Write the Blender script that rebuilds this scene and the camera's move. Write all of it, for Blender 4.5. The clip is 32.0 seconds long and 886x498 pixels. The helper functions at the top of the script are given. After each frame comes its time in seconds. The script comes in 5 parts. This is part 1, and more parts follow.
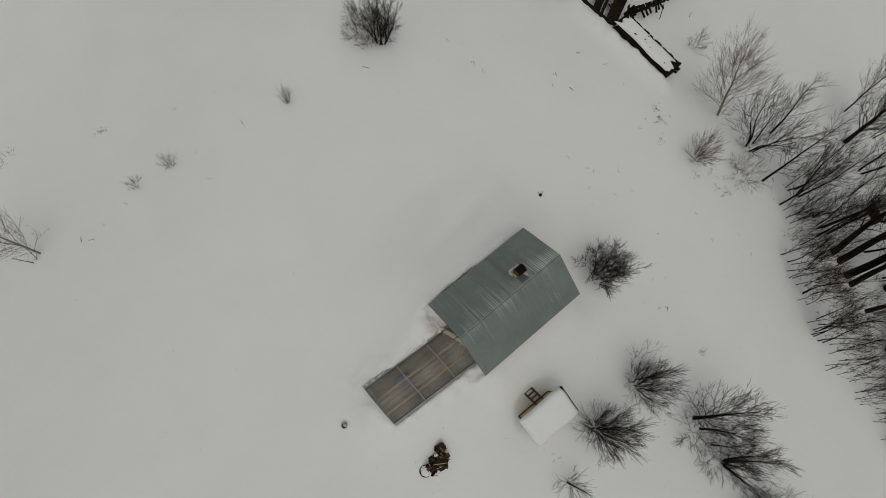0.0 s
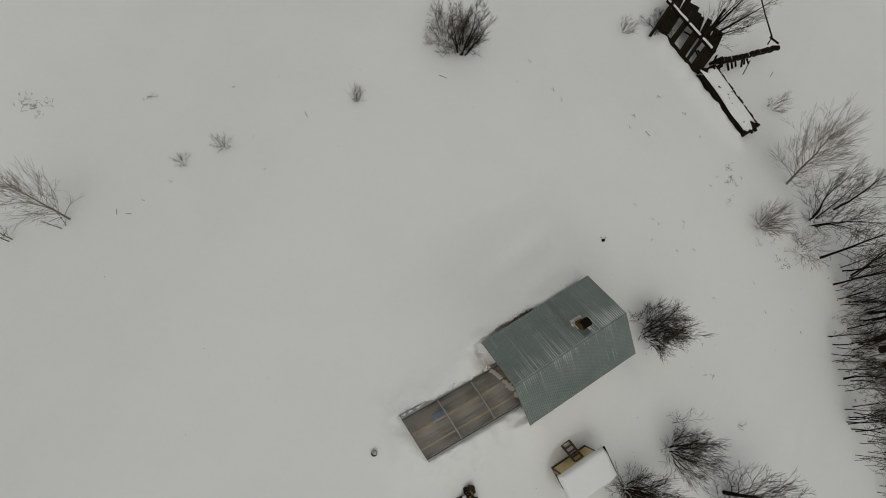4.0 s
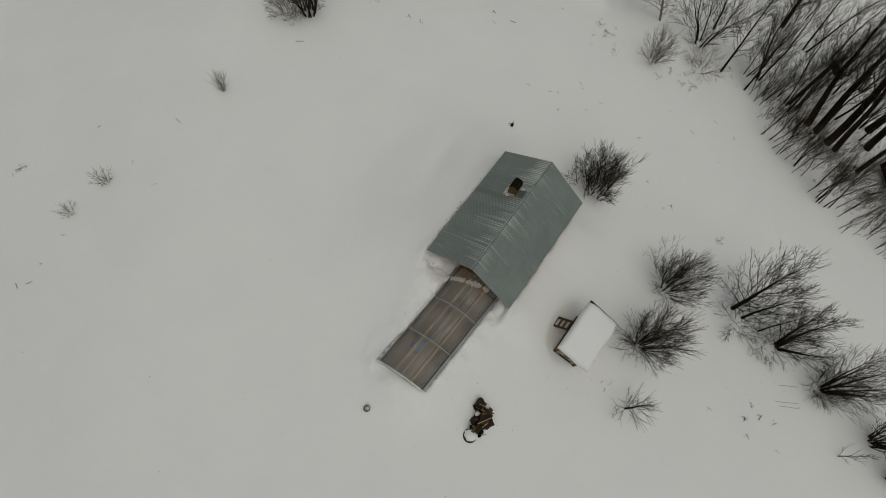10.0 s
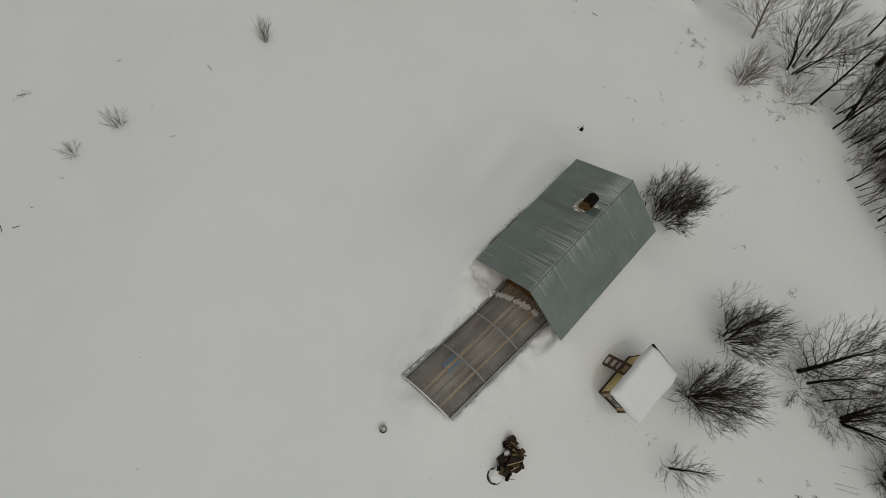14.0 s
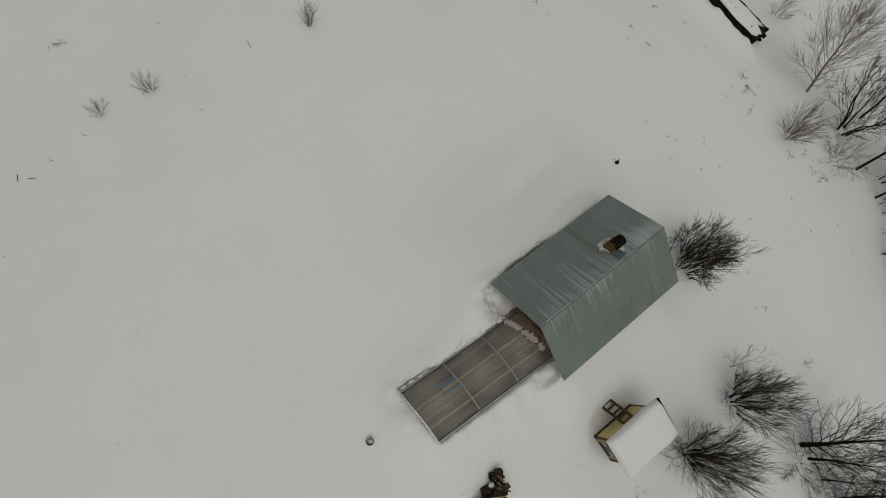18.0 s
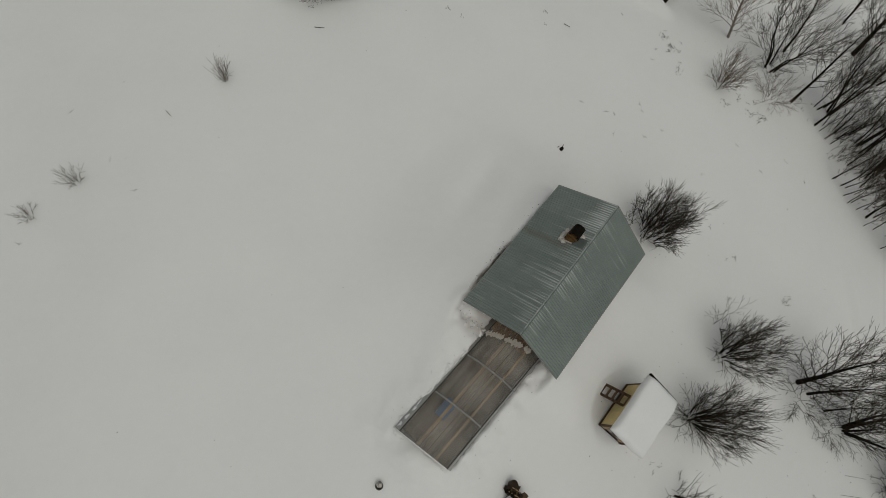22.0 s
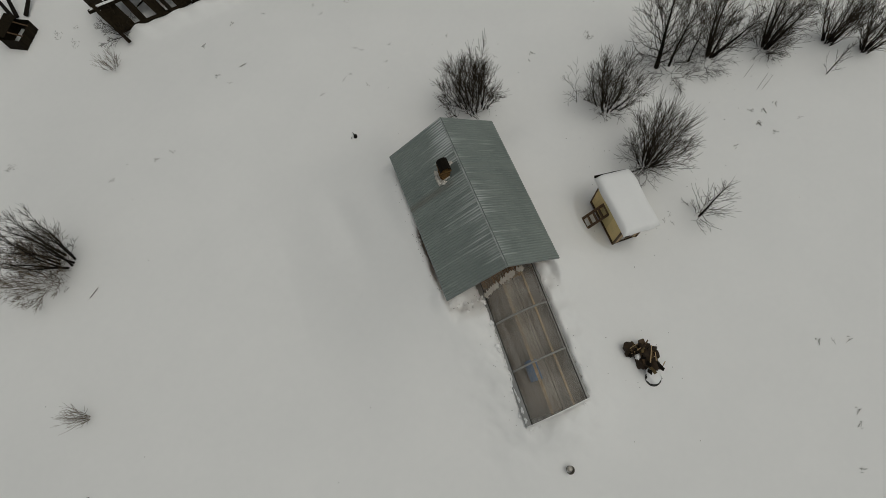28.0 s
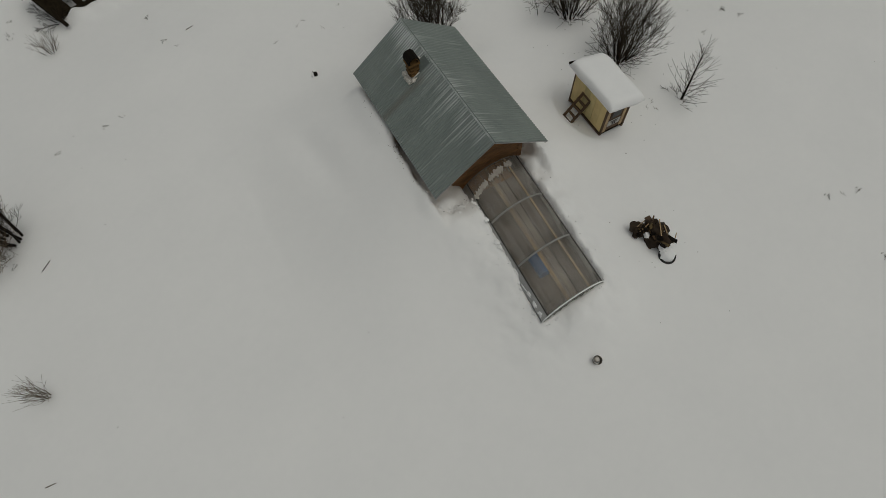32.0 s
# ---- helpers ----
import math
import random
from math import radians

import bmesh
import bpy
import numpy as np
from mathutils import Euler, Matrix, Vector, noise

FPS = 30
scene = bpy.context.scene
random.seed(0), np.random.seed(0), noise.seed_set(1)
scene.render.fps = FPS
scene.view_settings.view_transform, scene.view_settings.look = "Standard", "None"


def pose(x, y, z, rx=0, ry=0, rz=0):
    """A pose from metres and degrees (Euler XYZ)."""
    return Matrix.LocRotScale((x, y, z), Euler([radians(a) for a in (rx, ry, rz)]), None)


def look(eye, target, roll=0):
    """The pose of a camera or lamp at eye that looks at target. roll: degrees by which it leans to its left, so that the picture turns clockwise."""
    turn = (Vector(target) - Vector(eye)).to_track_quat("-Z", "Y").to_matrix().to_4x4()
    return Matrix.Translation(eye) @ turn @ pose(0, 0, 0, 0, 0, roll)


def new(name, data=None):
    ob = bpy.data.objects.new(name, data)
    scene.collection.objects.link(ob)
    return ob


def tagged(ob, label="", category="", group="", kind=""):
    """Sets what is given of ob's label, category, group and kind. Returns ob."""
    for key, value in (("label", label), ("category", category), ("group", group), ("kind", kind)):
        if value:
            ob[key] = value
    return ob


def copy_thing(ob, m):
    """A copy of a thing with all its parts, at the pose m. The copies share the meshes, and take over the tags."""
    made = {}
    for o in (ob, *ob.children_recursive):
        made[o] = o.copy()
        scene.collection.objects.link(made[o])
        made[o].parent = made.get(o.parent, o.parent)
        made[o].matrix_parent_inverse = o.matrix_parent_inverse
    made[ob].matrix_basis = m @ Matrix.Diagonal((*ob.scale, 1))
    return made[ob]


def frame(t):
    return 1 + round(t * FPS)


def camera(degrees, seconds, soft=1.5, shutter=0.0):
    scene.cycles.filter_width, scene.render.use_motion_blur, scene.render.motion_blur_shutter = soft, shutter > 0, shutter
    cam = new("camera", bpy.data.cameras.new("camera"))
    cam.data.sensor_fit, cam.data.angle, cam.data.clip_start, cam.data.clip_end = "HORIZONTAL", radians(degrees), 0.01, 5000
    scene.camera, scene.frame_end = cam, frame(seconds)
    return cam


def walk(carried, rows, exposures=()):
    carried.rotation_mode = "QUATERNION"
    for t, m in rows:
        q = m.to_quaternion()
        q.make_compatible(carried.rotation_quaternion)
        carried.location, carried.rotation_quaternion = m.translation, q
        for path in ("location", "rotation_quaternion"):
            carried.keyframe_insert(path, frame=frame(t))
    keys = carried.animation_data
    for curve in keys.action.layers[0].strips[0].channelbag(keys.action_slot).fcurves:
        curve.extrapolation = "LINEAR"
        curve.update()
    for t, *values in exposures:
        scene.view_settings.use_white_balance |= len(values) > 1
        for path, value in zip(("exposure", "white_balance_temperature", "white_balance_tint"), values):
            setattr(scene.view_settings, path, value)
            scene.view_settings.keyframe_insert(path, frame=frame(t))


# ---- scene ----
cam = camera(82.2, 32.0, 0.55)
PATH = [
    (0, (0.438, 2.136, 32.338), (0.460, 2.602, 30.393), 19.74),
    (0.5, (-0.906, 3.049, 32.298), (-0.843, 3.485, 30.347), 26.40),
    (1, (-2.093, 3.650, 32.131), (-2.013, 4.056, 30.175), 31.28),
    (1.5, (-3.117, 4.081, 31.873), (-3.030, 4.475, 29.915), 35.01),
    (2, (-3.918, 4.447, 31.605), (-3.818, 4.829, 29.645), 39.29),
    (2.5, (-4.552, 4.709, 31.383), (-4.447, 5.088, 29.422), 42.97),
    (4.5, (-4.782, 2.465, 30.780), (-4.681, 2.931, 28.838), 37.26),
    (5, (-4.254, 1.902, 30.701), (-4.164, 2.377, 28.760), 35.33),
    (5.5, (-3.553, 1.436, 30.655), (-3.474, 1.928, 28.718), 33.31),
    (6, (-2.766, 0.965, 30.663), (-2.680, 1.487, 28.734), 29.31),
    (6.5, (-2.062, 0.401, 30.687), (-1.959, 0.953, 28.767), 23.52),
    (7, (-1.410, -0.459, 30.554), (-1.281, 0.128, 28.647), 18.10),
    (7.5, (-0.818, -1.390, 30.263), (-0.677, -0.772, 28.367), 15.47),
    (8, (-0.395, -2.192, 29.865), (-0.261, -1.555, 27.974), 13.79),
    (8.5, (-0.136, -2.791, 29.421), (-0.002, -2.146, 27.533), 13.22),
    (9, (0.021, -3.111, 28.979), (0.161, -2.454, 27.095), 13.89),
    (9.5, (0.010, -3.179, 28.447), (0.137, -2.531, 26.560), 13.46),
    (10, (-0.046, -3.008, 27.914), (0.086, -2.345, 26.032), 14.00),
    (10.5, (-0.160, -2.943, 27.336), (-0.027, -2.286, 25.452), 14.33),
    (11, (-0.373, -3.039, 26.709), (-0.244, -2.388, 24.822), 15.29),
    (11.5, (-0.631, -3.060, 26.106), (-0.494, -2.397, 24.224), 16.90),
    (12, (-0.995, -2.965, 25.586), (-0.857, -2.296, 23.706), 18.11),
    (12.5, (-1.464, -2.752, 25.216), (-1.310, -2.096, 23.332), 20.51),
    (13, (-1.979, -2.386, 24.994), (-1.821, -1.742, 23.107), 21.18),
    (13.5, (-2.317, -1.895, 24.811), (-2.156, -1.273, 22.917), 23.79),
    (14, (-2.538, -1.250, 24.644), (-2.381, -0.631, 22.748), 25.32),
    (14.5, (-2.689, -0.717, 24.464), (-2.530, -0.107, 22.566), 27.09),
    (16.5, (-3.014, -0.431, 24.181), (-2.873, 0.151, 22.273), 32.68),
    (17, (-3.086, -0.214, 24.208), (-2.940, 0.371, 22.301), 34.08),
    (17.5, (-3.189, -0.092, 24.249), (-3.049, 0.486, 22.340), 33.77),
    (18, (-3.153, -0.059, 24.260), (-3.019, 0.522, 22.351), 32.81),
    (18.5, (-2.899, -0.037, 24.247), (-2.733, 0.566, 22.348), 28.96),
    (19, (-2.690, -0.045, 24.219), (-2.508, 0.565, 22.323), 26.27),
    (19.5, (-2.681, -0.003, 24.192), (-2.493, 0.606, 22.296), 25.51),
    (20, (-2.774, 0.181, 24.188), (-2.581, 0.785, 22.291), 25.71),
    (20.5, (-2.778, 0.475, 24.205), (-2.579, 1.099, 22.315), 25.65),
    (21, (-2.682, 0.694, 24.232), (-2.479, 1.304, 22.338), 25.57),
    (21.5, (-2.587, 0.909, 24.297), (-2.383, 1.497, 22.397), 25.96),
    (22, (-2.612, 1.198, 24.399), (-2.404, 1.794, 22.501), 25.81),
    (22.5, (-2.619, 1.393, 24.535), (-2.393, 2.004, 22.644), 23.17),
    (23, (-2.687, 1.269, 24.621), (-2.378, 1.878, 22.741), 16.84),
    (23.5, (-3.168, 1.017, 24.618), (-2.790, 1.608, 22.745), 11.65),
    (24, (-3.616, 0.870, 24.602), (-3.207, 1.444, 22.730), 8.71),
    (24.5, (-3.695, 0.828, 24.544), (-3.229, 1.382, 22.680), 2.99),
    (25, (-3.455, 0.855, 24.449), (-2.931, 1.372, 22.590), -2.54),
    (25.5, (-3.258, 0.966, 24.352), (-2.728, 1.471, 22.490), -5.74),
    (27.5, (-3.419, 2.066, 23.984), (-2.872, 2.512, 22.113), -4.71),
    (28, (-3.201, 2.350, 23.683), (-2.672, 2.790, 21.805), -5.23),
    (28.5, (-3.027, 2.479, 23.318), (-2.494, 2.920, 21.441), -5.31),
    (29, (-3.031, 2.390, 22.935), (-2.486, 2.831, 21.061), -4.86),
    (29.5, (-3.064, 2.174, 22.579), (-2.527, 2.623, 20.705), -5.77),
    (30, (-3.285, 1.862, 22.215), (-2.738, 2.318, 20.345), -6.42),
    (30.5, (-3.713, 1.436, 21.785), (-3.144, 1.893, 19.923), -7.05),
    (31, (-4.550, 0.996, 21.267), (-3.938, 1.451, 19.418), -7.87),
    (31.5, (-5.873, 0.617, 20.629), (-5.219, 1.069, 18.794), -7.71),
    (32, (-7.546, 0.333, 19.895), (-6.846, 0.780, 18.076), -6.86),
]
walk(cam, [(t, look(eye, target, roll)) for t, eye, target, roll in PATH], exposures=((0, -0.87, 6750, 4), (20, -0.89, 6750, 4), (30, -0.93, 6750, 4), (32, -1.0, 6750, 4)))

# ---- world and light ----
world = bpy.data.worlds.new("overcast_sky")
scene.world = world
world.use_nodes = True
wn, wl = world.node_tree.nodes, world.node_tree.links
wn.clear()
sky = wn.new("ShaderNodeTexSky")
sky.sky_type, sky.sun_disc = "NISHITA", False
sky.sun_elevation, sky.sun_rotation = radians(72), radians(157)
sky.air_density, sky.dust_density, sky.ozone_density = 1.2, 5.0, 1.0
tone = wn.new("ShaderNodeHueSaturation")
tone.inputs["Saturation"].default_value = 0.22
back = wn.new("ShaderNodeBackground")
back.inputs["Strength"].default_value = 0.105
wout = wn.new("ShaderNodeOutputWorld")
wl.new(sky.outputs[0], tone.inputs["Color"])
wl.new(tone.outputs[0], back.inputs["Color"])
wl.new(back.outputs[0], wout.inputs["Surface"])

sun_data = bpy.data.lights.new("sun", "SUN")
sun_data.energy, sun_data.angle, sun_data.color = 0.4, radians(70), (1.0, 0.965, 0.92)
sun = new("sun", sun_data)
sun.matrix_world = look((2.5, -6, 24), (0, 0, 0))


# ---- materials ----
def shade(name, colour, second=None, scale=4.0, rough=0.75, bump=0.2, grain=40.0, metal=0.0, stretch=(1, 1, 1), amount=0.55, spread=0.0, coords="Object"):
    """A surface whose colour wanders between two tones at a coarse and a fine scale, with a fine relief."""
    m = bpy.data.materials.new(name)
    m.use_nodes = True
    n, l = m.node_tree.nodes, m.node_tree.links
    p = n["Principled BSDF"]
    tc = n.new("ShaderNodeTexCoord")
    mp = n.new("ShaderNodeMapping")
    mp.inputs["Scale"].default_value = stretch
    l.new(tc.outputs[coords], mp.inputs["Vector"])
    big, fine = n.new("ShaderNodeTexNoise"), n.new("ShaderNodeTexNoise")
    big.inputs["Scale"].default_value, big.inputs["Detail"].default_value = scale, 4
    fine.inputs["Scale"].default_value, fine.inputs["Detail"].default_value = grain, 3
    l.new(mp.outputs[0], big.inputs["Vector"])
    l.new(mp.outputs[0], fine.inputs["Vector"])
    add = n.new("ShaderNodeMath")
    add.operation = "MULTIPLY_ADD"
    add.inputs[1].default_value = 0.45
    l.new(fine.outputs["Fac"], add.inputs[0])
    l.new(big.outputs["Fac"], add.inputs[2])
    ramp = n.new("ShaderNodeValToRGB")
    ramp.color_ramp.elements[0].position, ramp.color_ramp.elements[1].position = 0.72 - amount / 2, 0.72 + amount / 2
    second = second or tuple(c * 0.6 for c in colour)
    ramp.color_ramp.elements[0].color, ramp.color_ramp.elements[1].color = (*second, 1), (*colour, 1)
    l.new(add.outputs[0], ramp.inputs["Fac"])
    last = ramp.outputs["Color"]
    if spread:
        info, hsv, rng = n.new("ShaderNodeObjectInfo"), n.new("ShaderNodeHueSaturation"), n.new("ShaderNodeMapRange")
        rng.inputs["To Min"].default_value, rng.inputs["To Max"].default_value = 1 - spread, 1 + spread
        l.new(info.outputs["Random"], rng.inputs["Value"])
        l.new(rng.outputs[0], hsv.inputs["Value"])
        l.new(last, hsv.inputs["Color"])
        last = hsv.outputs["Color"]
    l.new(last, p.inputs["Base Color"])
    p.inputs["Roughness"].default_value, p.inputs["Metallic"].default_value = rough, metal
    if rough >= 0.84:
        p.inputs["Specular IOR Level"].default_value = 0.12
    if bump:
        b = n.new("ShaderNodeBump")
        b.inputs["Strength"].default_value, b.inputs["Distance"].default_value = bump, 0.02
        l.new(add.outputs[0], b.inputs["Height"])
        l.new(b.outputs[0], p.inputs["Normal"])
    return m


SNOW = shade("snow", (0.915, 0.912, 0.908), (0.87, 0.87, 0.87), 0.25, 0.8, 0.25, 3.0, amount=0.7)
CLEAN_SNOW = shade("fresh_snow", (0.93, 0.93, 0.93), (0.89, 0.89, 0.895), 0.8, 0.75, 0.2, 6.0)
BARK = shade("bark", (0.019, 0.0145, 0.0105), (0.007, 0.0055, 0.0045), 5, 0.9, 0.4, 40)
TWIG = shade("twig_bark", (0.055, 0.04, 0.025), (0.02, 0.015, 0.01), 3, 0.9, 0.0, 20)
PALE_TWIG = shade("pale_twig_bark", (0.2, 0.15, 0.105), (0.11, 0.085, 0.06), 3, 0.9, 0.0, 20)
UNDERGROWTH = shade("undergrowth_bark", (0.1, 0.075, 0.052), (0.05, 0.038, 0.027), 3, 0.9, 0.0, 20)
BIRCH_TWIG = shade("birch_twig_bark", (0.26, 0.2, 0.145), (0.15, 0.115, 0.085), 3, 0.9, 0.0, 20)
BIRCH = shade("birch_bark", (0.34, 0.3, 0.25), (0.12, 0.1, 0.08), 3, 0.8, 0.3, 30)
DARK_WOOD = shade("weathered_dark_wood", (0.021, 0.015, 0.007), (0.006, 0.0045, 0.003), 1.5, 0.85, 0.5, 18, stretch=(6, 6, 1), spread=0.3)
BROWN_WOOD = shade("brown_house_wood", (0.014, 0.007, 0.004), (0.004, 0.0025, 0.002), 1.5, 0.9, 0.4, 18, spread=0.25)
TAN_WOOD = shade("bare_plank_wood", (0.52, 0.37, 0.2), (0.27, 0.185, 0.11), 2, 0.75, 0.3, 22, stretch=(5, 1, 5), spread=0.2)
PATH_WOOD = shade("grey_path_board", (0.3, 0.255, 0.21), (0.17, 0.145, 0.12), 1.2, 0.8, 0.3, 16, stretch=(5, 0.6, 5), spread=0.15)
LADDER_WOOD = shade("stained_wood", (0.12, 0.068, 0.028), (0.055, 0.032, 0.015), 2, 0.7, 0.3, 25, spread=0.2)
LOG = shade("house_log", (0.3, 0.155, 0.06), (0.14, 0.075, 0.035), 2, 0.8, 0.4, 18, stretch=(1, 1, 5), spread=0.2)
BRICK = shade("sooty_brick", (0.21, 0.12, 0.045), (0.07, 0.042, 0.02), 3, 0.9, 0.5, 30, spread=0.3)
SOOT = shade("sooty_metal", (0.012, 0.009, 0.006), (0.005, 0.004, 0.003), 4, 0.88, 0.3, 30)
YELLOW = shade("yellow_plywood", (0.68, 0.53, 0.25), (0.5, 0.39, 0.18), 2, 0.7, 0.2, 20, spread=0.12)
OLIVE = shade("olive_painted_board", (0.6, 0.49, 0.23), (0.44, 0.36, 0.17), 2, 0.65, 0.2, 20, spread=0.12)
PAPER = shade("pale_panel", (0.5, 0.49, 0.46), (0.35, 0.34, 0.32), 6, 0.7, 0.1, 30)
STEEL = shade("galvanised_tube", (0.42, 0.43, 0.43), (0.3, 0.31, 0.31), 5, 0.45, 0.1, 30, metal=0.7)
JOINT = shade("dusty_joint_strip", (0.34, 0.335, 0.325), (0.25, 0.245, 0.24), 4, 0.6, 0.1, 25)
WHITE_PAINT = shade("white_paint", (0.72, 0.71, 0.68), (0.55, 0.54, 0.51), 5, 0.55, 0.15, 30)
SOIL = shade("garden_soil", (0.2, 0.165, 0.135), (0.075, 0.065, 0.06), 0.8, 0.95, 0.8, 20)
RUBBER = shade("tyre_rubber", (0.03, 0.03, 0.03), (0.018, 0.018, 0.018), 6, 0.8, 0.3, 40)
RUST = shade("rusty_iron", (0.06, 0.036, 0.016), (0.022, 0.014, 0.009), 5, 0.8, 0.5, 35, metal=0.3, spread=0.25)
TARP = shade("brown_canvas", (0.19, 0.13, 0.045), (0.03, 0.021, 0.011), 7, 0.8, 0.5, 25, spread=0.35)
BLUE = shade("blue_plastic", (0.08, 0.2, 0.42), (0.05, 0.13, 0.3), 3, 0.4, 0.1, 20)
WEED = shade("dry_weed", (0.085, 0.062, 0.04), (0.04, 0.03, 0.02), 3, 0.9, 0.0, 20)
SNOW_LIT = shade("snow_lit_strip", (0.5, 0.5, 0.49), (0.28, 0.28, 0.275), 1.4, 0.5, 0.1, 12, stretch=(3, 0.7, 3), amount=0.6)
RAIL = shade("dull_rail", (0.07, 0.068, 0.062), (0.035, 0.034, 0.031), 5, 0.8, 0.2, 25)
GREY_SNOW = shade("grey_snow", (0.72, 0.69, 0.64), (0.5, 0.46, 0.41), 3.0, 0.8, 0.5, 14, amount=0.5)
DECK = shade("warm_deck_board", (0.4, 0.2, 0.065), (0.2, 0.1, 0.035), 2, 0.7, 0.3, 20, stretch=(5, 1, 5), spread=0.2)
STONE_GREY = shade("grey_bucket", (0.2, 0.18, 0.145), (0.1, 0.09, 0.07), 5, 0.7, 0.2, 30)


def glassy(name, colour, rough, through_share, tint):
    """A thin sheet that lets part of the light straight through and scatters the rest."""
    m = bpy.data.materials.new(name)
    m.use_nodes = True
    n, l = m.node_tree.nodes, m.node_tree.links
    p = n["Principled BSDF"]
    p.inputs["Base Color"].default_value, p.inputs["Roughness"].default_value = (*colour, 1), rough
    noise_tex, ramp = n.new("ShaderNodeTexNoise"), n.new("ShaderNodeMapRange")
    tc, mp = n.new("ShaderNodeTexCoord"), n.new("ShaderNodeMapping")
    # dirt runs along the cells of the sheet
    mp.inputs["Scale"].default_value = (5.0, 0.35, 5.0)
    noise_tex.inputs["Scale"].default_value, noise_tex.inputs["Detail"].default_value = 1.3, 6
    l.new(tc.outputs["Object"], mp.inputs["Vector"])
    l.new(mp.outputs[0], noise_tex.inputs["Vector"])
    dirt = n.new("ShaderNodeValToRGB")
    dirt.color_ramp.elements[0].position, dirt.color_ramp.elements[1].position = 0.35, 0.65
    dirt.color_ramp.elements[0].color, dirt.color_ramp.elements[1].color = (*[c * 0.8 for c in colour], 1), (*[c * 1.15 for c in colour], 1)
    blot = n.new("ShaderNodeTexNoise")
    blot.inputs["Scale"].default_value, blot.inputs["Detail"].default_value = 2.2, 6
    l.new(tc.outputs["Object"], blot.inputs["Vector"])
    l.new(blot.outputs["Fac"], dirt.inputs["Fac"])
    l.new(dirt.outputs["Color"], p.inputs["Base Color"])
    ramp.inputs["From Min"].default_value, ramp.inputs["From Max"].default_value = 0.3, 0.7
    ramp.inputs["To Min"].default_value, ramp.inputs["To Max"].default_value = through_share - 0.12, through_share + 0.13
    l.new(noise_tex.outputs["Fac"], ramp.inputs["Value"])
    clear, mix = n.new("ShaderNodeBsdfRefraction"), n.new("ShaderNodeMixShader")
    clear.inputs["Roughness"].default_value, clear.inputs["IOR"].default_value = 0.27, 1.07
    clear.inputs["Color"].default_value = (*tint, 1)
    l.new(ramp.outputs[0], mix.inputs["Fac"])
    l.new(p.outputs[0], mix.inputs[1])
    l.new(clear.outputs[0], mix.inputs[2])
    l.new(mix.outputs[0], n["Material Output"].inputs["Surface"])
    return m


POLYCARB = glassy("cellular_polycarbonate", (0.415, 0.395, 0.365), 0.3, 0.77, (0.97, 0.965, 0.95))
PANE = bpy.data.materials.new("window_glass")
PANE.use_nodes = True
PANE.node_tree.nodes["Principled BSDF"].inputs["Base Color"].default_value = (0.008, 0.009, 0.01, 1)
PANE.node_tree.nodes["Principled BSDF"].inputs["Specular IOR Level"].default_value = 0.25
PANE.node_tree.nodes["Principled BSDF"].inputs["Roughness"].default_value = 0.08


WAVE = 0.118


